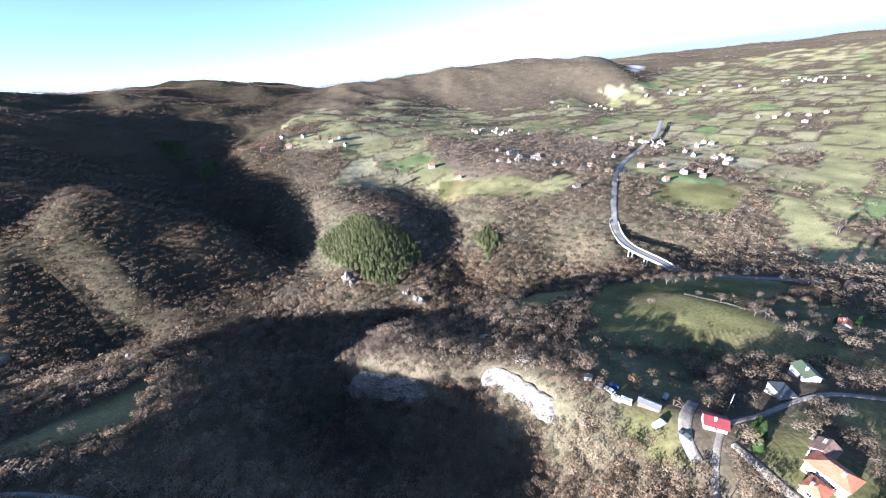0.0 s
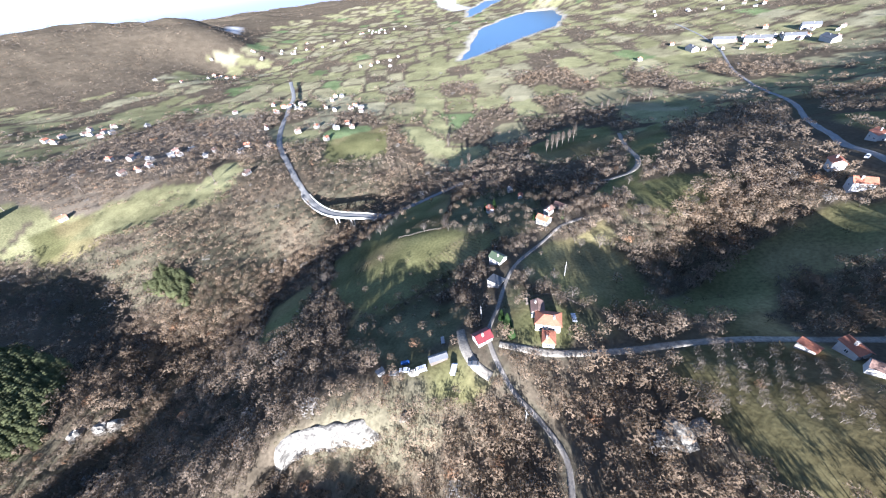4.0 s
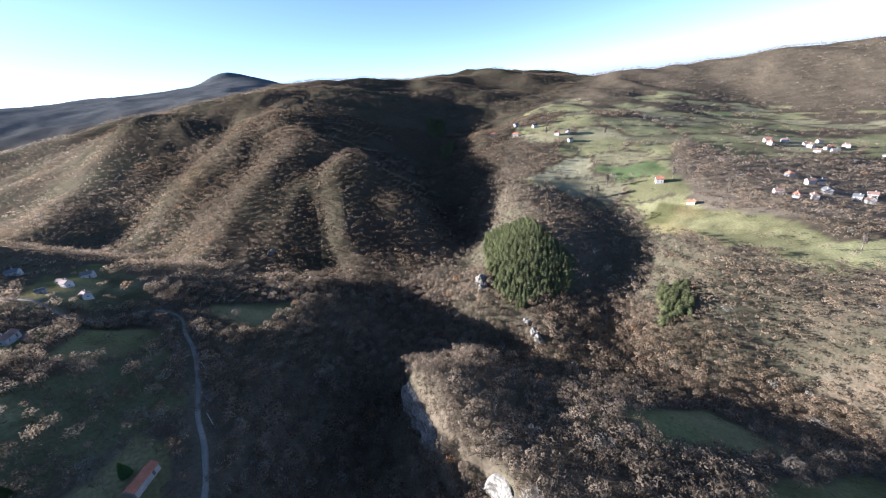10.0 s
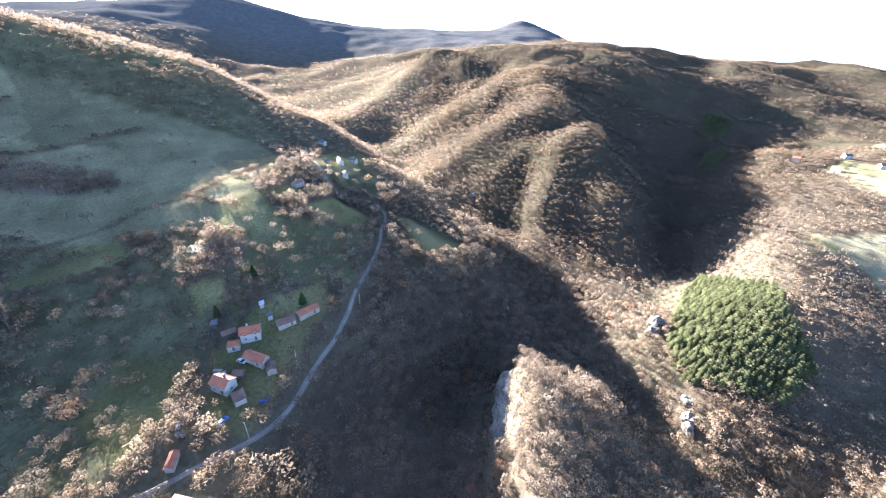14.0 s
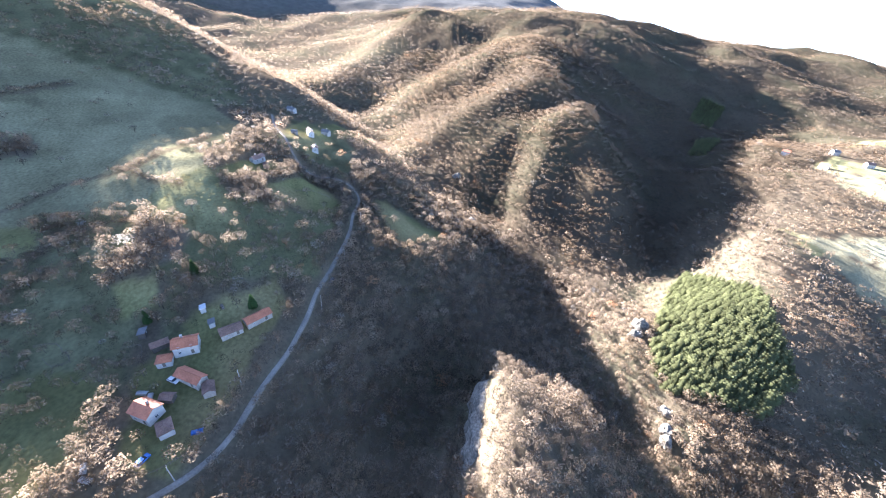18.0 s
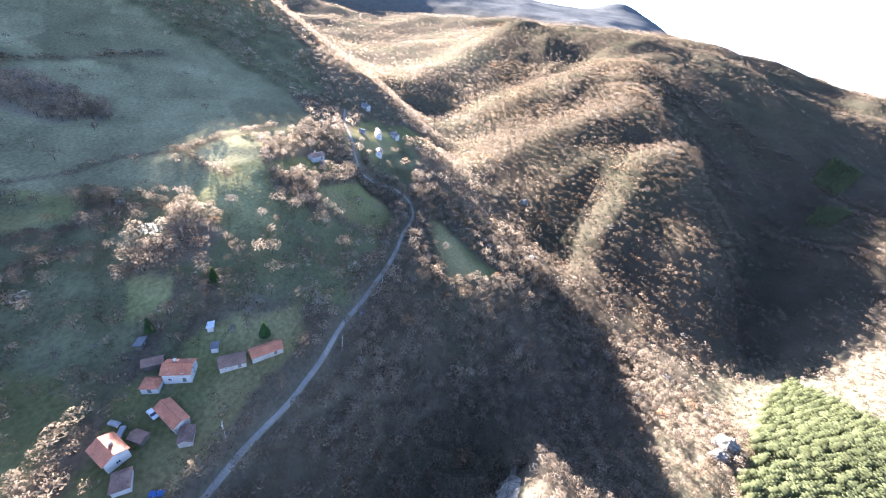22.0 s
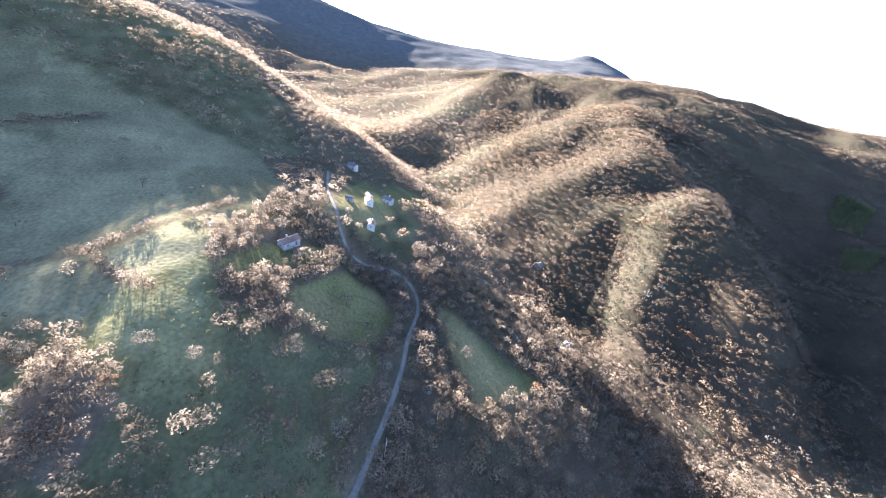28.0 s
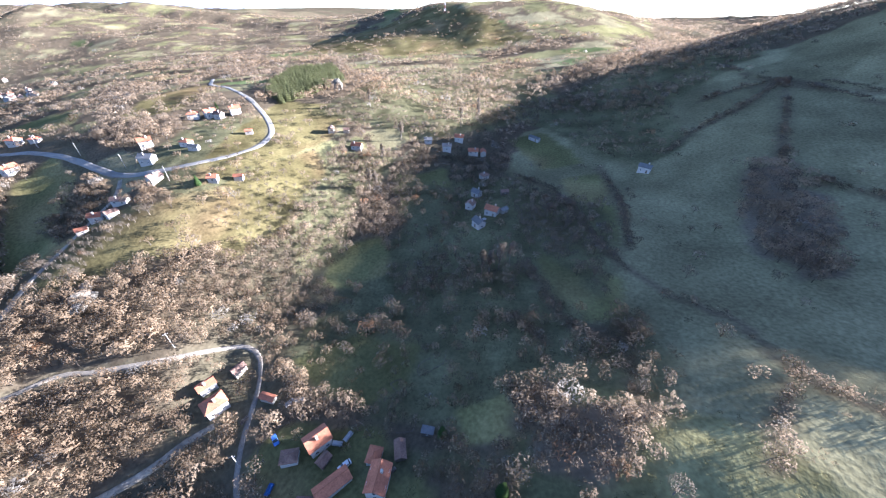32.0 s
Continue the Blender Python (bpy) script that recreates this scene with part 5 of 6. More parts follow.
def house(row, group, rng, detail=2):
    x, y, turn, ln, wd, eave, roof, wall, shape = row
    ln, wd, eave = 0.8 * ln, 0.8 * wd, 0.86 * eave
    rm, rname = ROOFS[roof]
    wm, wname = WALLS[wall]
    kind = "house" if eave > 2.7 and shape != "shed" else "shed"
    corners = [pose(x, y, 0, 0, 0, turn) @ Vector((sx * ln / 2, sy * wd / 2, 0)) for sx in (-1, 1) for sy in (-1, 1)]
    zs = [ground_z(c.x, c.y) for c in corners] + [ground_z(x, y)]
    z = sum(zs) / len(zs) + 0.1
    base = min(zs) - z - 0.4
    size = "large" if ln > 8.4 else "small" if ln < 5.2 else ""
    style = "hipped" if shape == "hip" else "lean-to" if shape == "shed" else "gabled"
    label = " ".join(f"{size} {wname} {kind} with a {style} {rname} roof".split())
    ob = thing(kind if kind == "house" else "outbuilding", x, y, z, turn, label, kind, group)
    L, W, H = ln / 2, wd / 2, eave
    rise = W * (0.62 if shape != "shed" else 0.3)
    bm = bmesh.new()
    if shape == "gable":
        prism(bm, [(-L, -W, base), (-L, W, base), (-L, W, H), (-L, 0, H + rise), (-L, -W, H)], (2 * L, 0, 0))
    elif shape == "hip":
        box(bm, -L, -W, base, L, W, H)
    else:
        prism(bm, [(-L, -W, base), (-L, W, base), (-L, W, H + rise), (-L, -W, H)], (2 * L, 0, 0))
    bmesh.ops.recalc_face_normals(bm, faces=bm.faces)
    part("wall", bm, wm, ob)
    o, t = 0.45 if kind == "house" else 0.3, 0.16
    slope = rise / W
    if shape == "gable":
        for s in (-1, 1):
            bm = bmesh.new()
            e = W + o
            prism(bm, [(-L - o, s * e, H - o * slope + 0.02), (L + o, s * e, H - o * slope + 0.02), (L + o, 0, H + rise + 0.02), (-L - o, 0, H + rise + 0.02)], (0, 0, t))
            bmesh.ops.recalc_face_normals(bm, faces=bm.faces)
            part("roof_slope", bm, rm, ob)
        bm = bmesh.new()
        box(bm, -L - o, -0.14, H + rise + t - 0.02, L + o, 0.14, H + rise + t + 0.1)
        part("ridge_cap", bm, rm, ob)
    elif shape == "hip":
        e, q = o, min(L - 0.4, W * 0.95)
        c = [(-L - e, -W - e), (L + e, -W - e), (L + e, W + e), (-L - e, W + e)]
        z0, z1 = H - 0.05, H + rise
        r0, r1 = (-L + q, 0, z1), (L - q, 0, z1)
        P = [(a, b, z0) for a, b in c]
        for ring in ((P[0], P[1], r1, r0), (P[2], P[3], r0, r1), (P[1], P[2], r1), (P[3], P[0], r0)):
            bm = bmesh.new()
            prism(bm, ring, (0, 0, t))
            bmesh.ops.recalc_face_normals(bm, faces=bm.faces)
            part("roof_slope", bm, rm, ob)
        bm = bmesh.new()
        box(bm, -L + q - 0.1, -0.14, z1 + t - 0.04, L - q + 0.1, 0.14, z1 + t + 0.1)
        part("ridge_cap", bm, rm, ob)
    else:
        bm = bmesh.new()
        prism(bm, [(-L - o, -W - o, H - o * 0.3), (L + o, -W - o, H - o * 0.3), (L + o, W + o, H + rise + o * 0.3), (-L - o, W + o, H + rise + o * 0.3)], (0, 0, 0.1))
        bmesh.ops.recalc_face_normals(bm, faces=bm.faces)
        part("roof_slope", bm, rm, ob)
    if kind == "house":
        cx = rng.uniform(-0.5, 0.5) * L
        bm = bmesh.new()
        box(bm, cx - 0.35, W * 0.25, H + rise * 0.4, cx + 0.35, W * 0.25 + 0.6, H + rise + 0.9)
        box(bm, cx - 0.42, W * 0.25 - 0.07, H + rise + 0.9, cx + 0.42, W * 0.25 + 0.67, H + rise + 1.02)
        part("chimney", bm, M_GREYWALL if wall != "grey" else M_PLASTER, ob)
    if detail:
        floors = 2 if eave > 4.4 else 1
        for s in (-1, 1):
            for fl in range(floors):
                n = max(1, int(ln / 3.6))
                for k in range(n):
                    wx = -L + ln * (k + 0.5) / n
                    if fl == 0 and s == -1 and k == n // 2:
                        continue
                    if kind == "house" or k % 2 == 0:
                        window(ob, wx, s * W, 1.55 + 2.5 * fl if eave > 2.6 else 1.3, 1.1 if kind == "house" else 0.7, 1.25 if kind == "house" else 0.6, 0, s)
        if kind == "house" and detail > 1:
            for s in (-1, 1):
                for fl in range(floors):
                    window(ob, s * L, 0, 1.55 + 2.5 * fl, 1.1, 1.25, s, 0)
        n = max(1, int(ln / 3.6))
        wx = -L + ln * (n // 2 + 0.5) / n
        bm = bmesh.new()
        box(bm, wx - 0.5, -W - 0.05, 0.05, wx + 0.5, -W + 0.02, 2.1)
        door = part("door", bm, M_WOOD, ob, "brown wooden door")
        bm = bmesh.new()
        box(bm, wx + 0.34, -W - 0.11, 1.0, wx + 0.42, -W - 0.05, 1.06)
        part("handle", bm, M_BLACK, door)
    return ob


_hr = random.Random(3)
for _group, _rows in HOUSES.items():
    for _row in _rows:
        house(_row, "houses of the " + _group, _hr, 1 if "plateau" in _group else 2)
for _row in FAR_HOUSES:
    house(_row, "houses of the plain", _hr, 0)


# ---- rock ----
def beside(line, off):
    """A line that runs to the right of another."""
    c = glide(line, 3.0)
    d = np.gradient(c, axis=0)
    d /= np.linalg.norm(d, axis=1)[:, None]
    return [tuple(p) for p in c + np.stack([d[:, 1], -d[:, 0]], 1) * off]


def rock_face(foot, edge, label):
    """A limestone wall between its foot and its upper edge, in ledges, with cracks and a thick top."""
    a, b = glide(foot, 1.1), glide(edge, 1.1)
    n = max(len(a), len(b))
    s = np.linspace(0, 1, n)
    a = np.stack([np.interp(s, np.linspace(0, 1, len(a)), a[:, k]) for k in (0, 1)], 1)
    b = np.stack([np.interp(s, np.linspace(0, 1, len(b)), b[:, k]) for k in (0, 1)], 1)
    za, zb = height(a[:, 0], a[:, 1]) - 1.2, height(b[:, 0], b[:, 1]) + 0.5
    zb = za + (zb - za) * np.clip(np.minimum(s, 1 - s) * 5 + 0.35 * vnoise(s * 9, s * 0, 15) * (np.minimum(s, 1 - s) < 0.2), 0.12, 1)
    out = a - b
    out /= np.linalg.norm(out, axis=1)[:, None]
    m = 24
    V = []
    for k in range(m):
        v = k / (m - 1)
        lean = v ** 3.0           # steep below, rounded off above
        taper = np.clip(np.minimum(s, 1 - s) * 6, 0, 1)
        p = a * (1 - lean) + b * lean
        ledge = 1.3 * vnoise(s * n / 5, np.full(n, v * 4.0), 4) + 0.95 * vnoise(s * n / 1.8, np.full(n, v * 1.5), 6)
        bed = np.floor(v * 9 + 0.9 * vnoise(s * n / 11, s * 0, 17))
        ledge = ledge + 1.1 * (hash2(bed, np.floor(s * n / 14), 19) - 0.5)
        p = p + out * ((1.6 * (1 - lean) + ledge) * taper)[:, None]
        z = za + (zb - za) * v
        V.append(np.concatenate([p, z[:, None]], 1))
    V.append(np.concatenate([b - out * 2.5, (zb - 1.2)[:, None]], 1))
    V = np.stack(V, 0)
    i, j = np.meshgrid(np.arange(len(V) - 1), np.arange(n - 1), indexing="ij")
    q = i * n + j
    ob = soup("rock_face", V.reshape(-1, 3), np.stack([q, q + 1, q + n + 1, q + n], -1).reshape(-1, 4), M_ROCK)
    return tagged(ob, label, "cliff", kind="structure")


rock_face(beside(CLIFFS[0][0], 3.4), CLIFFS[0][0], "pale limestone cliff with vertical cracks above the gorge")
rock_face(beside(CLIFFS[1][0], 3.4), CLIFFS[1][0], "white limestone cliff above the wooded slope")


def outcrop(x, y, size, tall, seed, label):
    """A weathered block of limestone that stands out of the slope."""
    bm = bmesh.new()
    bmesh.ops.create_icosphere(bm, subdivisions=3, radius=1.0)
    for v in bm.verts:
        p = v.co.copy()
        k = 1 + 0.35 * noise.noise(p * 1.4 + Vector((seed, 0, 0))) + 0.18 * noise.noise(p * 4 + Vector((0, seed, 0)))
        step = round(p.z * 4) / 4
        v.co = Vector((p.x * size * k, p.y * size * 0.7 * k, (0.5 * p.z + 0.5 * step) * tall * k))
    z = ground_z(x, y)
    ob = part("rock_outcrop", bm, M_ROCK)
    ob.matrix_world = pose(x, y, z + tall * 0.25, 0, 0, 40 * seed)
    return tagged(ob, label, "rock")


for _k, (_x, _y, _s, _t) in enumerate(((-93, 268, 5.5, 7), (-88, 262, 4, 5), (-31, 244, 5, 4), (-26, 240, 4, 5), (-40, 250, 4, 3.5), (80, 1, 5, 3.2), (77, 4, 3.5, 2.4), (84, -3, 3, 2), (-226, 183, 6, 4.5), (-220, 176, 4, 3.5),
                                       (-335, 196, 5, 4), (62, 86, 2.2, 1.2), (48, 80, 2.4, 1.2), (128, -262, 6, 8))):
    outcrop(_x, _y, _s, _t, _k + 1, "weathered pale limestone outcrop among bare trees" if _t > 3 else "low pale limestone outcrop on the dry slope")


# ---- single trees ----
def proto(name, wood, crown, wood_mat, crown_mat, label, category, group):
    ob = thing(name, 0, 0, 0, 0, label, category, group)
    for pname, (v, f, *n), mat in (("trunk", wood, wood_mat), ("crown", crown, crown_mat)):
        p = soup(pname, v, f, mat, normals=n[0] if n else None)
        p.parent = ob
    return ob


def poplar(rng):
    (wv, wf), (cv, cf, cn) = bare_tree(rng, 5, 170, 0.02, spread=0.12, length=0.12)
    cv = cv.copy()
    cv[:, 2] = 0.08 + (cv[:, 2] - 0.23) * 1.22
    return (wv, wf), (cv, cf, cn)


def single_trees():
    rng = random.Random(21)
    bare = [proto("tree", *bare_tree(rng, 7, 300, 0.02, spread=rng.uniform(0.38, 0.46), length=0.09, lift=0.7), M_BARK, M_TWIG_THING, "bare broadleaf tree with a rounded grey-brown crown", "tree", "single trees") for _ in range(5)]
    pops = [proto("poplar", *poplar(rng), M_BARK, M_TWIG_THING, "tall narrow leafless poplar", "tree", "poplars") for _ in range(2)]
    firs = [proto("conifer", *pine_tree(rng, 11, 7, 0.24), M_BARK, M_NEEDLE_THING, "dark green conical conifer in a garden", "tree", "conifers") for _ in range(2)]
    fruit = [proto("fruit_tree", *bare_tree(rng, 5, 120, 0.022, spread=0.46, length=0.2), M_BARK, M_TWIG_THING, "small bare fruit tree in the orchard", "tree", "orchard trees") for _ in range(3)]
    used = set()
    def put(models, x, y, h):
        m = rng.choice(models)
        at = pose(x, y, ground_z(x, y) - 0.1, 0, 0, rng.uniform(0, 360))
        if m not in used:
            used.add(m)
            m.matrix_world = at
            m.scale = (h, h, h)
        else:
            o = copy_thing(m, at)
            o.scale = (h * rng.uniform(0.9, 1.15), h * rng.uniform(0.9, 1.15), h)
    spots = [(101, 129), (196, 30), (142, 18), (132, 55), (169, 53), (172, 44), (110, 124), (185, 66), (190, 112), (160, 155), (-158, 24), (-151, 36), (-184, -6), (-139, -2), (-140, 11), (-179, 58), (-184, 106),
             (-166, 151), (-224, 23), (-218, 8), (-134, -57), (-106, -20), (-10, -29), (-39, -117), (-125, -19), (-116, -12), (-135, -30)]
    # round trees along the lower edge of the terraces
    spots += [(93, 229), (103, 231), (109, 227), (116, 221), (125, 223), (134, 216), (141, 207), (150, 204), (158, 199), (166, 201), (175, 203), (185, 206), (194, 208), (205, 209), (217, 211), (228, 210), (100, 196), (106, 203)]
    for x, y in spots:
        put(bare, x, y, rng.uniform(5.5, 8.5))
    # along the edges of the meadows
    for ring in list(MEADOWS.values())[:8]:
        for (ax, ay), (bx, by) in zip(ring, ring[1:] + ring[:1]):
            if math.hypot(ax, ay - 50) > 300:
                continue
            n = max(1, int(math.hypot(bx - ax, by - ay) / 16))
            for k in range(n):
                t = (k + rng.random()) / n
                x, y = ax + (bx - ax) * t + rng.gauss(0, 1.5), ay + (by - ay) * t + rng.gauss(0, 1.5)
                if min(line_dist(np.array([x]), np.array([y]), r)[0] for r in ROADS) > 4 and clear_of_houses(np.array([x]), np.array([y]))[0]:
                    put(bare, x, y, rng.uniform(4.5, 7.0))
    for x, y in ((-73, -77), (-76, -80), (-80, -83), (-84, -87), (16, -128), (23, -159), (-11, -231), (-19, -255), (14, -131), (330, 130), (336, 127), (342, 124), (349, 121), (356, 117), (362, 114), (300, 210), (308, 206), (-200, 640), (60, 520), (240, 500), (533, 101), (545, 97), (530, 118), (557, 79), (375, 278), (144, 421), (-60, 507), (5, 540), (-160, 438), (-114, 673), (-70, 480), (-64, 484), (380, 280), (71, -227), (-12, -280), (23, -189), (520, 124), (568, 74)):
        put(pops, x, y, rng.uniform(14, 18))
    for x, y in ((-81, -4), (-86, 34), (96, 62), (92, 58), (99, 66), (186, 86), (190, 70), (206, 124), (200, 128), (-102, 8), (92, -72), (176, -164)):
        put(firs, x, y, rng.uniform(5, 8.5))
    # the orchard, in rows
    for i in range(11):
        for j in range(9):
            x, y = 94 + 3.9 * i + 0.6 * j + rng.gauss(0, 0.4), -2 - 4.6 * j + 0.4 * i + rng.gauss(0, 0.4)
            if inside(np.array([x]), np.array([y]), MEADOWS["orchard"])[0] > -3 and clear_of_houses(np.array([x]), np.array([y]))[0] and line_dist(np.array([x]), np.array([y]), TRACK)[0] > 3:
                put(fruit, x, y, rng.uniform(3.0, 4.2))
    for i in range(9):
        for j in range(7):
            x, y = 36 + 5.5 * i + rng.gauss(0, 0.8), -60 - 7.5 * j + 3 * i * 0.3 + rng.gauss(0, 0.8)
            if inside(np.array([x]), np.array([y]), MEADOWS["sunny slope"])[0] > 0:
                put(fruit, x, y, rng.uniform(3.0, 4.5))


single_trees()


# ---- vines: low rows tied to posts ----
def vineyard(ring, turn, gap, label):
    rng = np.random.default_rng(31)
    c, s = math.cos(radians(turn)), math.sin(radians(turn))
    P = np.array(ring, float)
    mid = P.mean(0)
    V, F, C, o = [], [], [], 0
    for row in np.arange(-45, 45, gap):
        t = np.arange(-50, 50, 1.1)
        x, y = mid[0] + c * t - s * row, mid[1] + s * t + c * row
        m = inside(x, y, ring) > 0.5
        x, y = x[m], y[m]
        if not len(x):
            continue
        z = height(x, y)
        for px, py, pz in zip(x, y, z):
            h, w, a = rng.uniform(0.8, 1.5), rng.uniform(0.12, 0.4), rng.uniform(0, math.pi)
            V += [(px - w * math.cos(a), py - w * math.sin(a), pz - 0.1), (px + w * math.cos(a), py + w * math.sin(a), pz + 0.3 * h), (px + 0.3 * w, py - 0.2 * w, pz + h), (px - w * math.sin(a), py + w * math.cos(a), pz + 0.6 * h)]
            F += [(o, o + 1, o + 2), (o, o + 2, o + 3)]
            C += [np.array([0.17, 0.13, 0.085]) * rng.uniform(0.7, 1.3)] * 4
            o += 4
    return tagged(soup("vineyard", V, F, M_TWIGS, {"tint": np.array(C)}), label, "vineyard", kind="stuff")


vineyard([(139, 131), (160, 121), (161, 109), (141, 100), (125, 106), (118, 128), (128, 132)], 68, 2.2, "rows of bare brown vines in a small vineyard")
vineyard([(164, 172), (186, 173), (196, 160), (166, 146)], 20, 2.2, "small plot of bare vines above the meadow")
vineyard([(112, 182), (122, 178), (118, 168), (108, 172)], 30, 2.0, "square plot of dug vines in the meadow")


# ---- vehicles ----
def car(x, y, turn, paint, label, van=False):
    ob = thing("van" if van else "car", x, y, ground_z(x, y) + 0.25, turn, label, "van" if van else "car", "parked vehicles")
    L, W, H = (2.5, 0.95, 1.05) if van else (2.1, 0.86, 0.78)
    bm = bmesh.new()
    if van:
        prism(bm, [(-L, -W, 0.25), (L, -W, 0.25), (L, -W, 1.0), (L - 0.5, -W, 1.15), (L - 1.0, -W, 2.0), (-L, -W, 2.05)], (0, 2 * W, 0))
    else:
        prism(bm, [(-L, -W, 0.25), (L, -W, 0.25), (L, -W, 0.7), (L - 0.9, -W, 0.85), (-L + 0.2, -W, 0.88), (-L, -W, 0.75)], (0, 2 * W, 0))
    bmesh.ops.recalc_face_normals(bm, faces=bm.faces)
    bmesh.ops.bevel(bm, geom=bm.edges[:], offset=0.06, segments=1, affect="EDGES")
    part("body", bm, paint, ob)
    if not van:
        bm = bmesh.new()
        prism(bm, [(-L + 0.35, -W + 0.1, 0.86), (L - 1.0, -W + 0.1, 0.84), (L - 1.7, -W + 0.1, 1.38), (-L + 0.8, -W + 0.1, 1.40)], (0, 2 * W - 0.2, 0))
        bmesh.ops.recalc_face_normals(bm, faces=bm.faces)
        part("cabin", bm, M_GLASS, ob, "dark glazed cabin")
        bm = bmesh.new()
        box(bm, -L + 0.75, -W + 0.14, 1.39, L - 1.75, W - 0.14, 1.44)
        part("roof", bm, paint, ob)
    else:
        bm = bmesh.new()
        prism(bm, [(L - 0.53, -W + 0.1, 1.18), (L - 0.50, W - 0.1, 1.18), (L - 0.96, W - 0.1, 1.92), (L - 0.98, -W + 0.1, 1.92)], (0.06, 0, 0.03))
        part("windscreen", bm, M_GLASS, ob)
    for sx in (-0.62, 0.62):
        for sy in (-1, 1):
            bm = bmesh.new()
            bmesh.ops.create_cone(bm, cap_ends=True, segments=12, radius1=0.32, radius2=0.32, depth=0.2, matrix=pose(sx * L, sy * (W - 0.05), 0.3, 90))
            wheel = part("wheel", bm, M_BLACK, ob)
            bm = bmesh.new()
            bmesh.ops.create_cone(bm, cap_ends=True, segments=10, radius1=0.18, radius2=0.18, depth=0.22, matrix=pose(sx * L, sy * (W - 0.04), 0.3, 90))
            part("rim", bm, M_GREYROOF, wheel)
    for sy in (-0.6, 0.6):
        bm = bmesh.new()
        box(bm, L - 0.02, sy - 0.15, 0.55, L + 0.03, sy + 0.15, 0.68)
        part("headlight", bm, M_WHITE, ob)


car(-28, 14, 150, M_BLUE, "blue car parked by the hamlet lane")
car(-55, 13, 60, M_WHITE, "white car parked between the hamlet houses")
car(75, 66, 115, M_GREYROOF, "dark grey car parked on the gravel drive")
car(70, 72, 20, M_WHITE, "white van parked at the edge of the yard", van=True)
car(64, 84, 140, M_WHITE, "white van parked beside the long shed", van=True)
car(61, 90, 120, M_WHITE, "white car parked at the forest edge")
car(58, 93, 120, M_GREYROOF, "grey car parked at the forest edge")
car(112, 40, 30, M_WHITE, "white car beside the farmhouse")
car(268, -58, 160, M_WHITE, "white car parked by the ridge road")
car(-112, 66, 165, M_GREYROOF, "grey car standing on the village lane")


# ---- transmitter mast and power poles ----
def mast(x, y, tall):
    ob = thing("transmitter_mast", x, y, ground_z(x, y), 0, "tall red and white lattice transmitter mast on the hill", "mast")
    n = 7
    for k in range(n):
        bm = bmesh.new()
        z0, z1 = tall * k / n, tall * (k + 1) / n
        w0, w1 = 1.9 * (1 - 0.8 * k / n), 1.9 * (1 - 0.8 * (k + 1) / n)
        for sx, sy in ((-1, -1), (1, -1), (1, 1), (-1, 1)):
            prism(bm, [(sx * w0, sy * w0, z0), (sx * w0 + 0.25, sy * w0, z0), (sx * w0 + 0.25, sy * w0 + 0.25, z0), (sx * w0, sy * w0 + 0.25, z0)], (sx * (w1 - w0), sy * (w1 - w0), z1 - z0))
            prism(bm, [(sx * w0, sy * w0, z0), (sx * w0 + 0.15, sy * w0, z0), (sx * w0 + 0.15, sy * w0 + 0.15, z0)], (-sx * (w0 + w1) if sx * sy > 0 else 0, 0 if sx * sy > 0 else -sy * (w0 + w1), z1 - z0))
        part("section", bm, M_WHITE if k % 2 else M_REDTIN, ob)


mast(204, -771, 34)


def pole(x, y, turn):
    ob = thing("power_pole", x, y, ground_z(x, y), turn, "grey concrete power pole with a crossarm", "pole", "power poles")
    bm = bmesh.new()
    bmesh.ops.create_cone(bm, cap_ends=True, segments=8, radius1=0.16, radius2=0.09, depth=9, matrix=pose(0, 0, 4.2))
    part("post", bm, M_CONCRETE, ob)
    bm = bmesh.new()
    box(bm, -0.9, -0.06, 8.0, 0.9, 0.06, 8.14)
    part("crossarm", bm, M_CONCRETE, ob)
    for k in (-0.8, 0, 0.8):
        bm = bmesh.new()
        bmesh.ops.create_cone(bm, cap_ends=True, segments=6, radius1=0.06, radius2=0.04, depth=0.22, matrix=pose(k, 0, 8.25))
        part("insulator", bm, M_WHITE, ob)


for _x, _y, _a in ((138, 52, 20), (96, 74, 40), (66, 41, 60), (30, 2, 60), (-22, 24, 30), (-52, 36, 20), (-92, 62, 10), (112, -70, 0), (160, -76, 0), (205, -77, 0), (250, -76, 10), (-130, 72, 10), (-176, 82, 5)):
    pole(_x, _y, _a)


# ---- fences, woodpiles and other small things ----
def fence(pts, label, gap=2.6, tall=1.15):
    """Round posts with two rails, along a line on the ground."""
    c = glide(pts, gap)
    ob = thing("fence", c[0][0], c[0][1], ground_z(*c[0]), 0, label, "fence", "fences")
    base = Vector(ob.location)
    spots = [Vector((p[0], p[1], ground_z(p[0], p[1]))) - base for p in c]
    for p in spots:
        bm = bmesh.new()
        bmesh.ops.create_cone(bm, cap_ends=True, segments=6, radius1=0.08, radius2=0.06, depth=tall + 0.3, matrix=pose(p.x, p.y, p.z + tall / 2 - 0.15))
        part("post", bm, M_WOOD, ob)
    for up in (0.5, 1.0):
        for a, b in zip(spots[:-1], spots[1:]):
            bm = bmesh.new()
            d = (b - a).normalized()
            side = Vector((-d.y, d.x, 0)) * 0.035
            lift = Vector((0, 0, up * tall))
            prism(bm, [a + lift - side, b + lift - side, b + lift + side, a + lift + side], (0, 0, 0.12))
            bmesh.ops.recalc_face_normals(bm, faces=bm.faces)
            part("rail", bm, M_WOOD, ob)


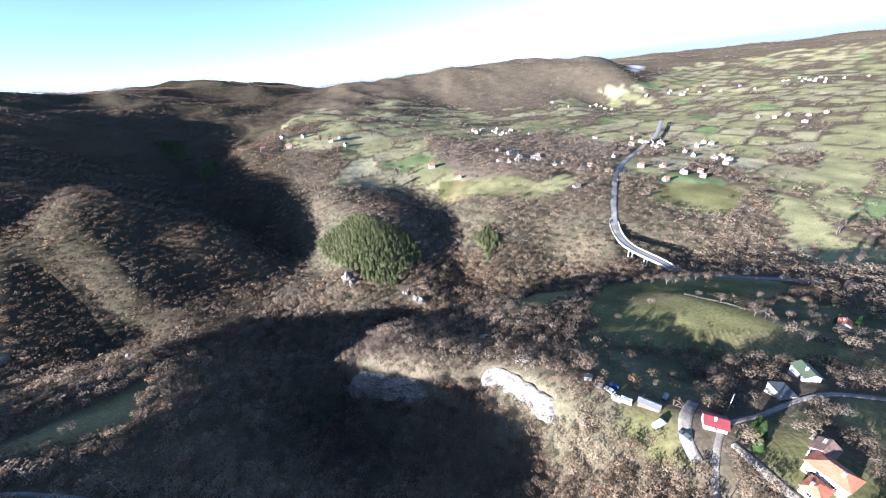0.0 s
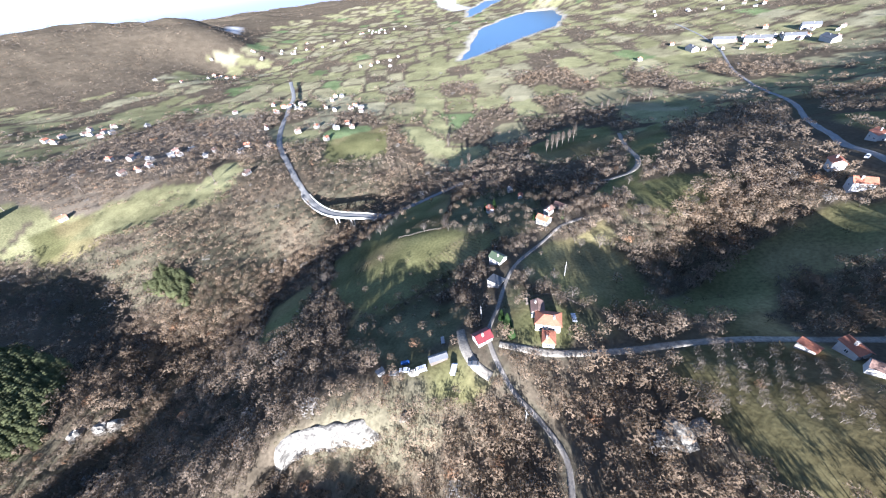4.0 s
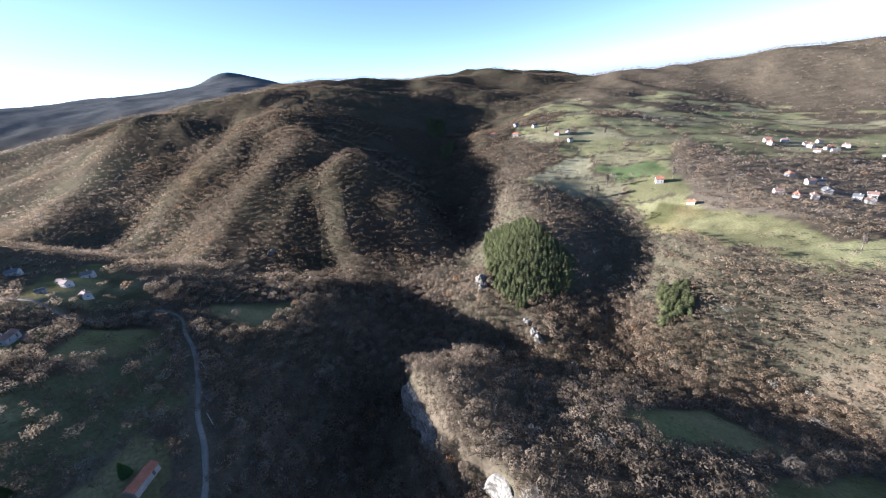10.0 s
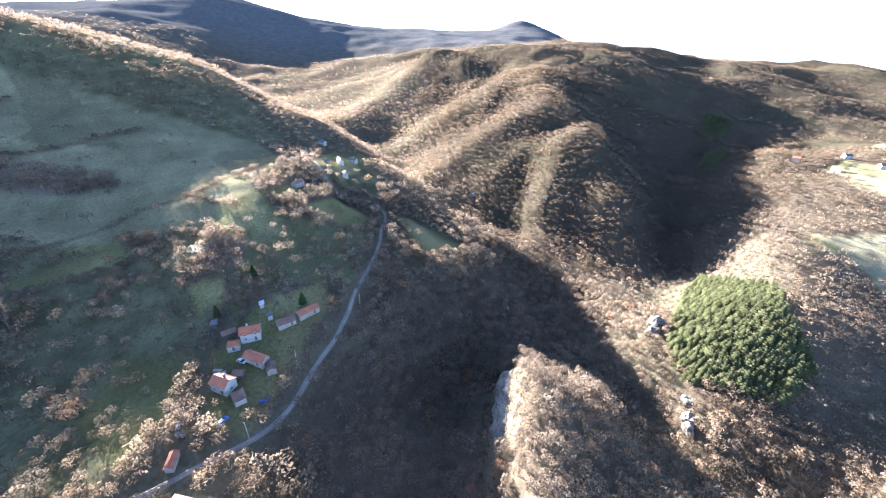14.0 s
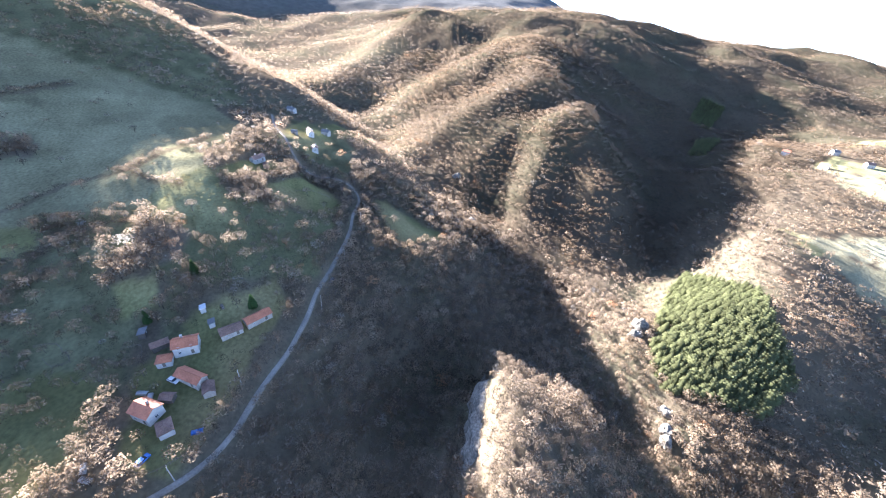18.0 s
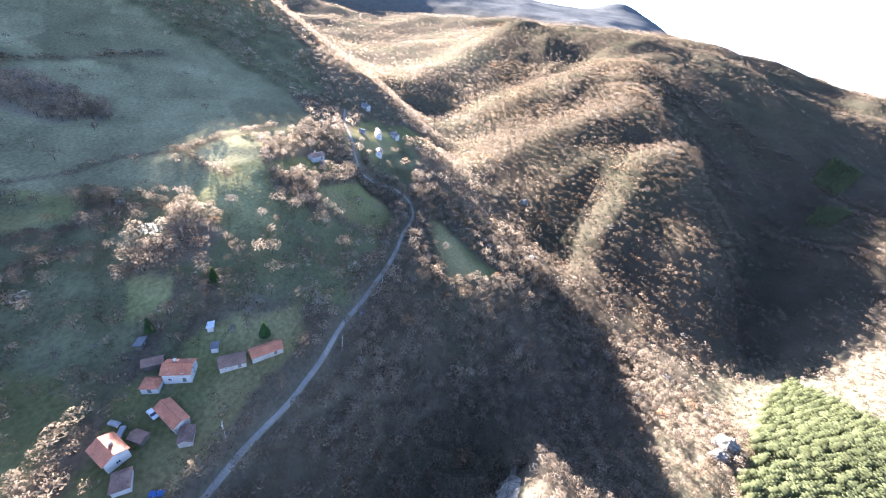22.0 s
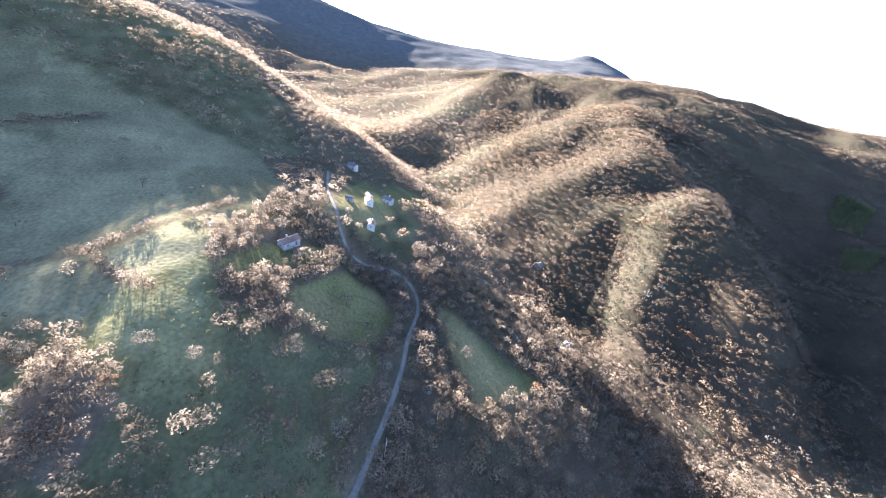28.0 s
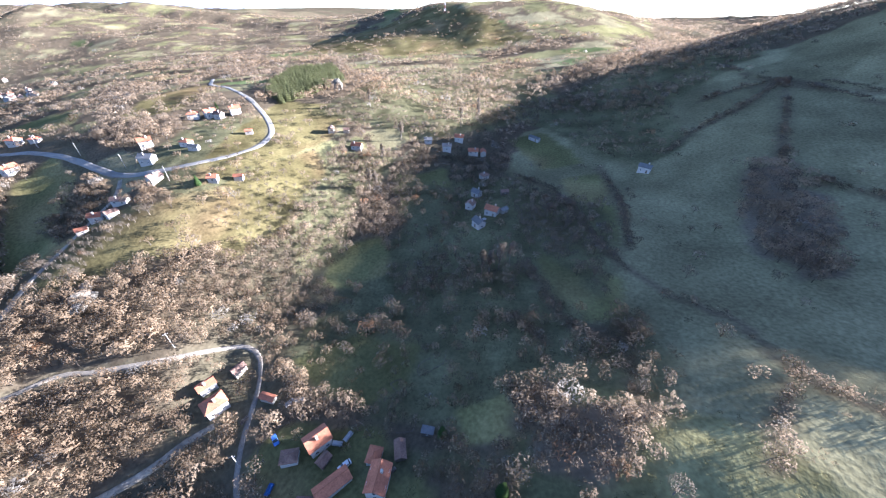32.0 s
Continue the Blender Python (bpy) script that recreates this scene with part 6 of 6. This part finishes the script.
for _pts, _label in (([(-71, -35), (-72, -29), (-69, -26)], "grey wooden paddock fence on the shaded grass"), ([(-66, -30), (-63, -26), (-65, -22), (-69, -25)], "pale wooden pen fence on the shaded grass"),
                     ([(-91, -57), (-98, -51), (-105, -46)], "weathered wooden fence between two dark fields"), ([(-70, -9), (-71, -3), (-66, -1)], "wooden yard fence behind the hamlet"),
                     ([(-59, -19), (-56, -16), (-60, -14)], "low wooden fence round a garden plot"), ([(150, 171), (160, 152), (164, 143)], "post-and-rail fence along the meadow"),
                     ([(92, 130), (104, 126), (114, 120), (124, 110)], "post-and-rail fence below the farm meadow"), ([(112, 62), (121, 52), (120, 38)], "garden fence beside the farmhouse"),
                     ([(-30, 26), (-24, 16), (-30, 6)], "yard fence beside the hamlet houses"), ([(-185, 40), (-198, 50), (-202, 60)], "wooden fence along the meadow by the lane"),
                     ([(150, -76), (160, -84), (172, -86)], "garden fence beside the ridge road")):
    fence(_pts, _label)


def woodpile(x, y, turn, cover):
    """Stacked logs, with a sheet over them where the pile is covered."""
    label = "stack of cut firewood under a pale tarpaulin" if cover else "open stack of cut firewood"
    ob = thing("woodpile", x, y, ground_z(x, y), turn, label, "woodpile", "woodpiles")
    rng = random.Random(int(x * 7 + y))
    for row in range(4):
        for k in range(9):
            bm = bmesh.new()
            r = rng.uniform(0.13, 0.17)
            m = pose(-1.35 + 0.33 * k + (0.16 if row % 2 else 0), rng.uniform(-0.05, 0.05), 0.12 + 0.28 * row, 90, 0, 0)
            bmesh.ops.create_cone(bm, cap_ends=True, segments=7, radius1=r, radius2=r * 0.95, depth=1.1, matrix=m)
            part("log", bm, M_BARK, ob)
    if cover:
        bm = bmesh.new()
        n = 10
        rows = []
        for i in range(n + 1):
            u = -1.7 + 3.5 * i / n
            rows.append([bm.verts.new((u, v, h + 0.06 * math.sin(3.1 * u + 2 * v))) for v, h in ((-0.8, 0.55), (-0.66, 1.14), (0.0, 1.28), (0.66, 1.14), (0.8, 0.5))])
        for a, b in zip(rows[:-1], rows[1:]):
            for k in range(4):
                bm.faces.new((a[k], b[k], b[k + 1], a[k + 1]))
        bmesh.ops.solidify(bm, geom=bm.faces[:], thickness=0.03)
        part("tarpaulin", bm, M_WHITE if cover == "white" else M_BLUE, ob, "white tarpaulin" if cover == "white" else "blue tarpaulin")


for _x, _y, _turn, _cover in ((-27, 0, 20, "white"), (-24, 2, 70, "white"), (-49, 8, 15, "white"), (-51, 5, 80, "white"), (-70, 10, 60, ""), (-86, 22, 30, ""), (-36, 26, 100, "blue"),
                              (112, 60, 20, ""), (80, 84, 40, "white"), (64, 92, 130, "blue"), (-12, 12, 80, ""), (170, -100, 30, "white"), (-62, -120, 50, "white")):
    woodpile(_x, _y, _turn, _cover)
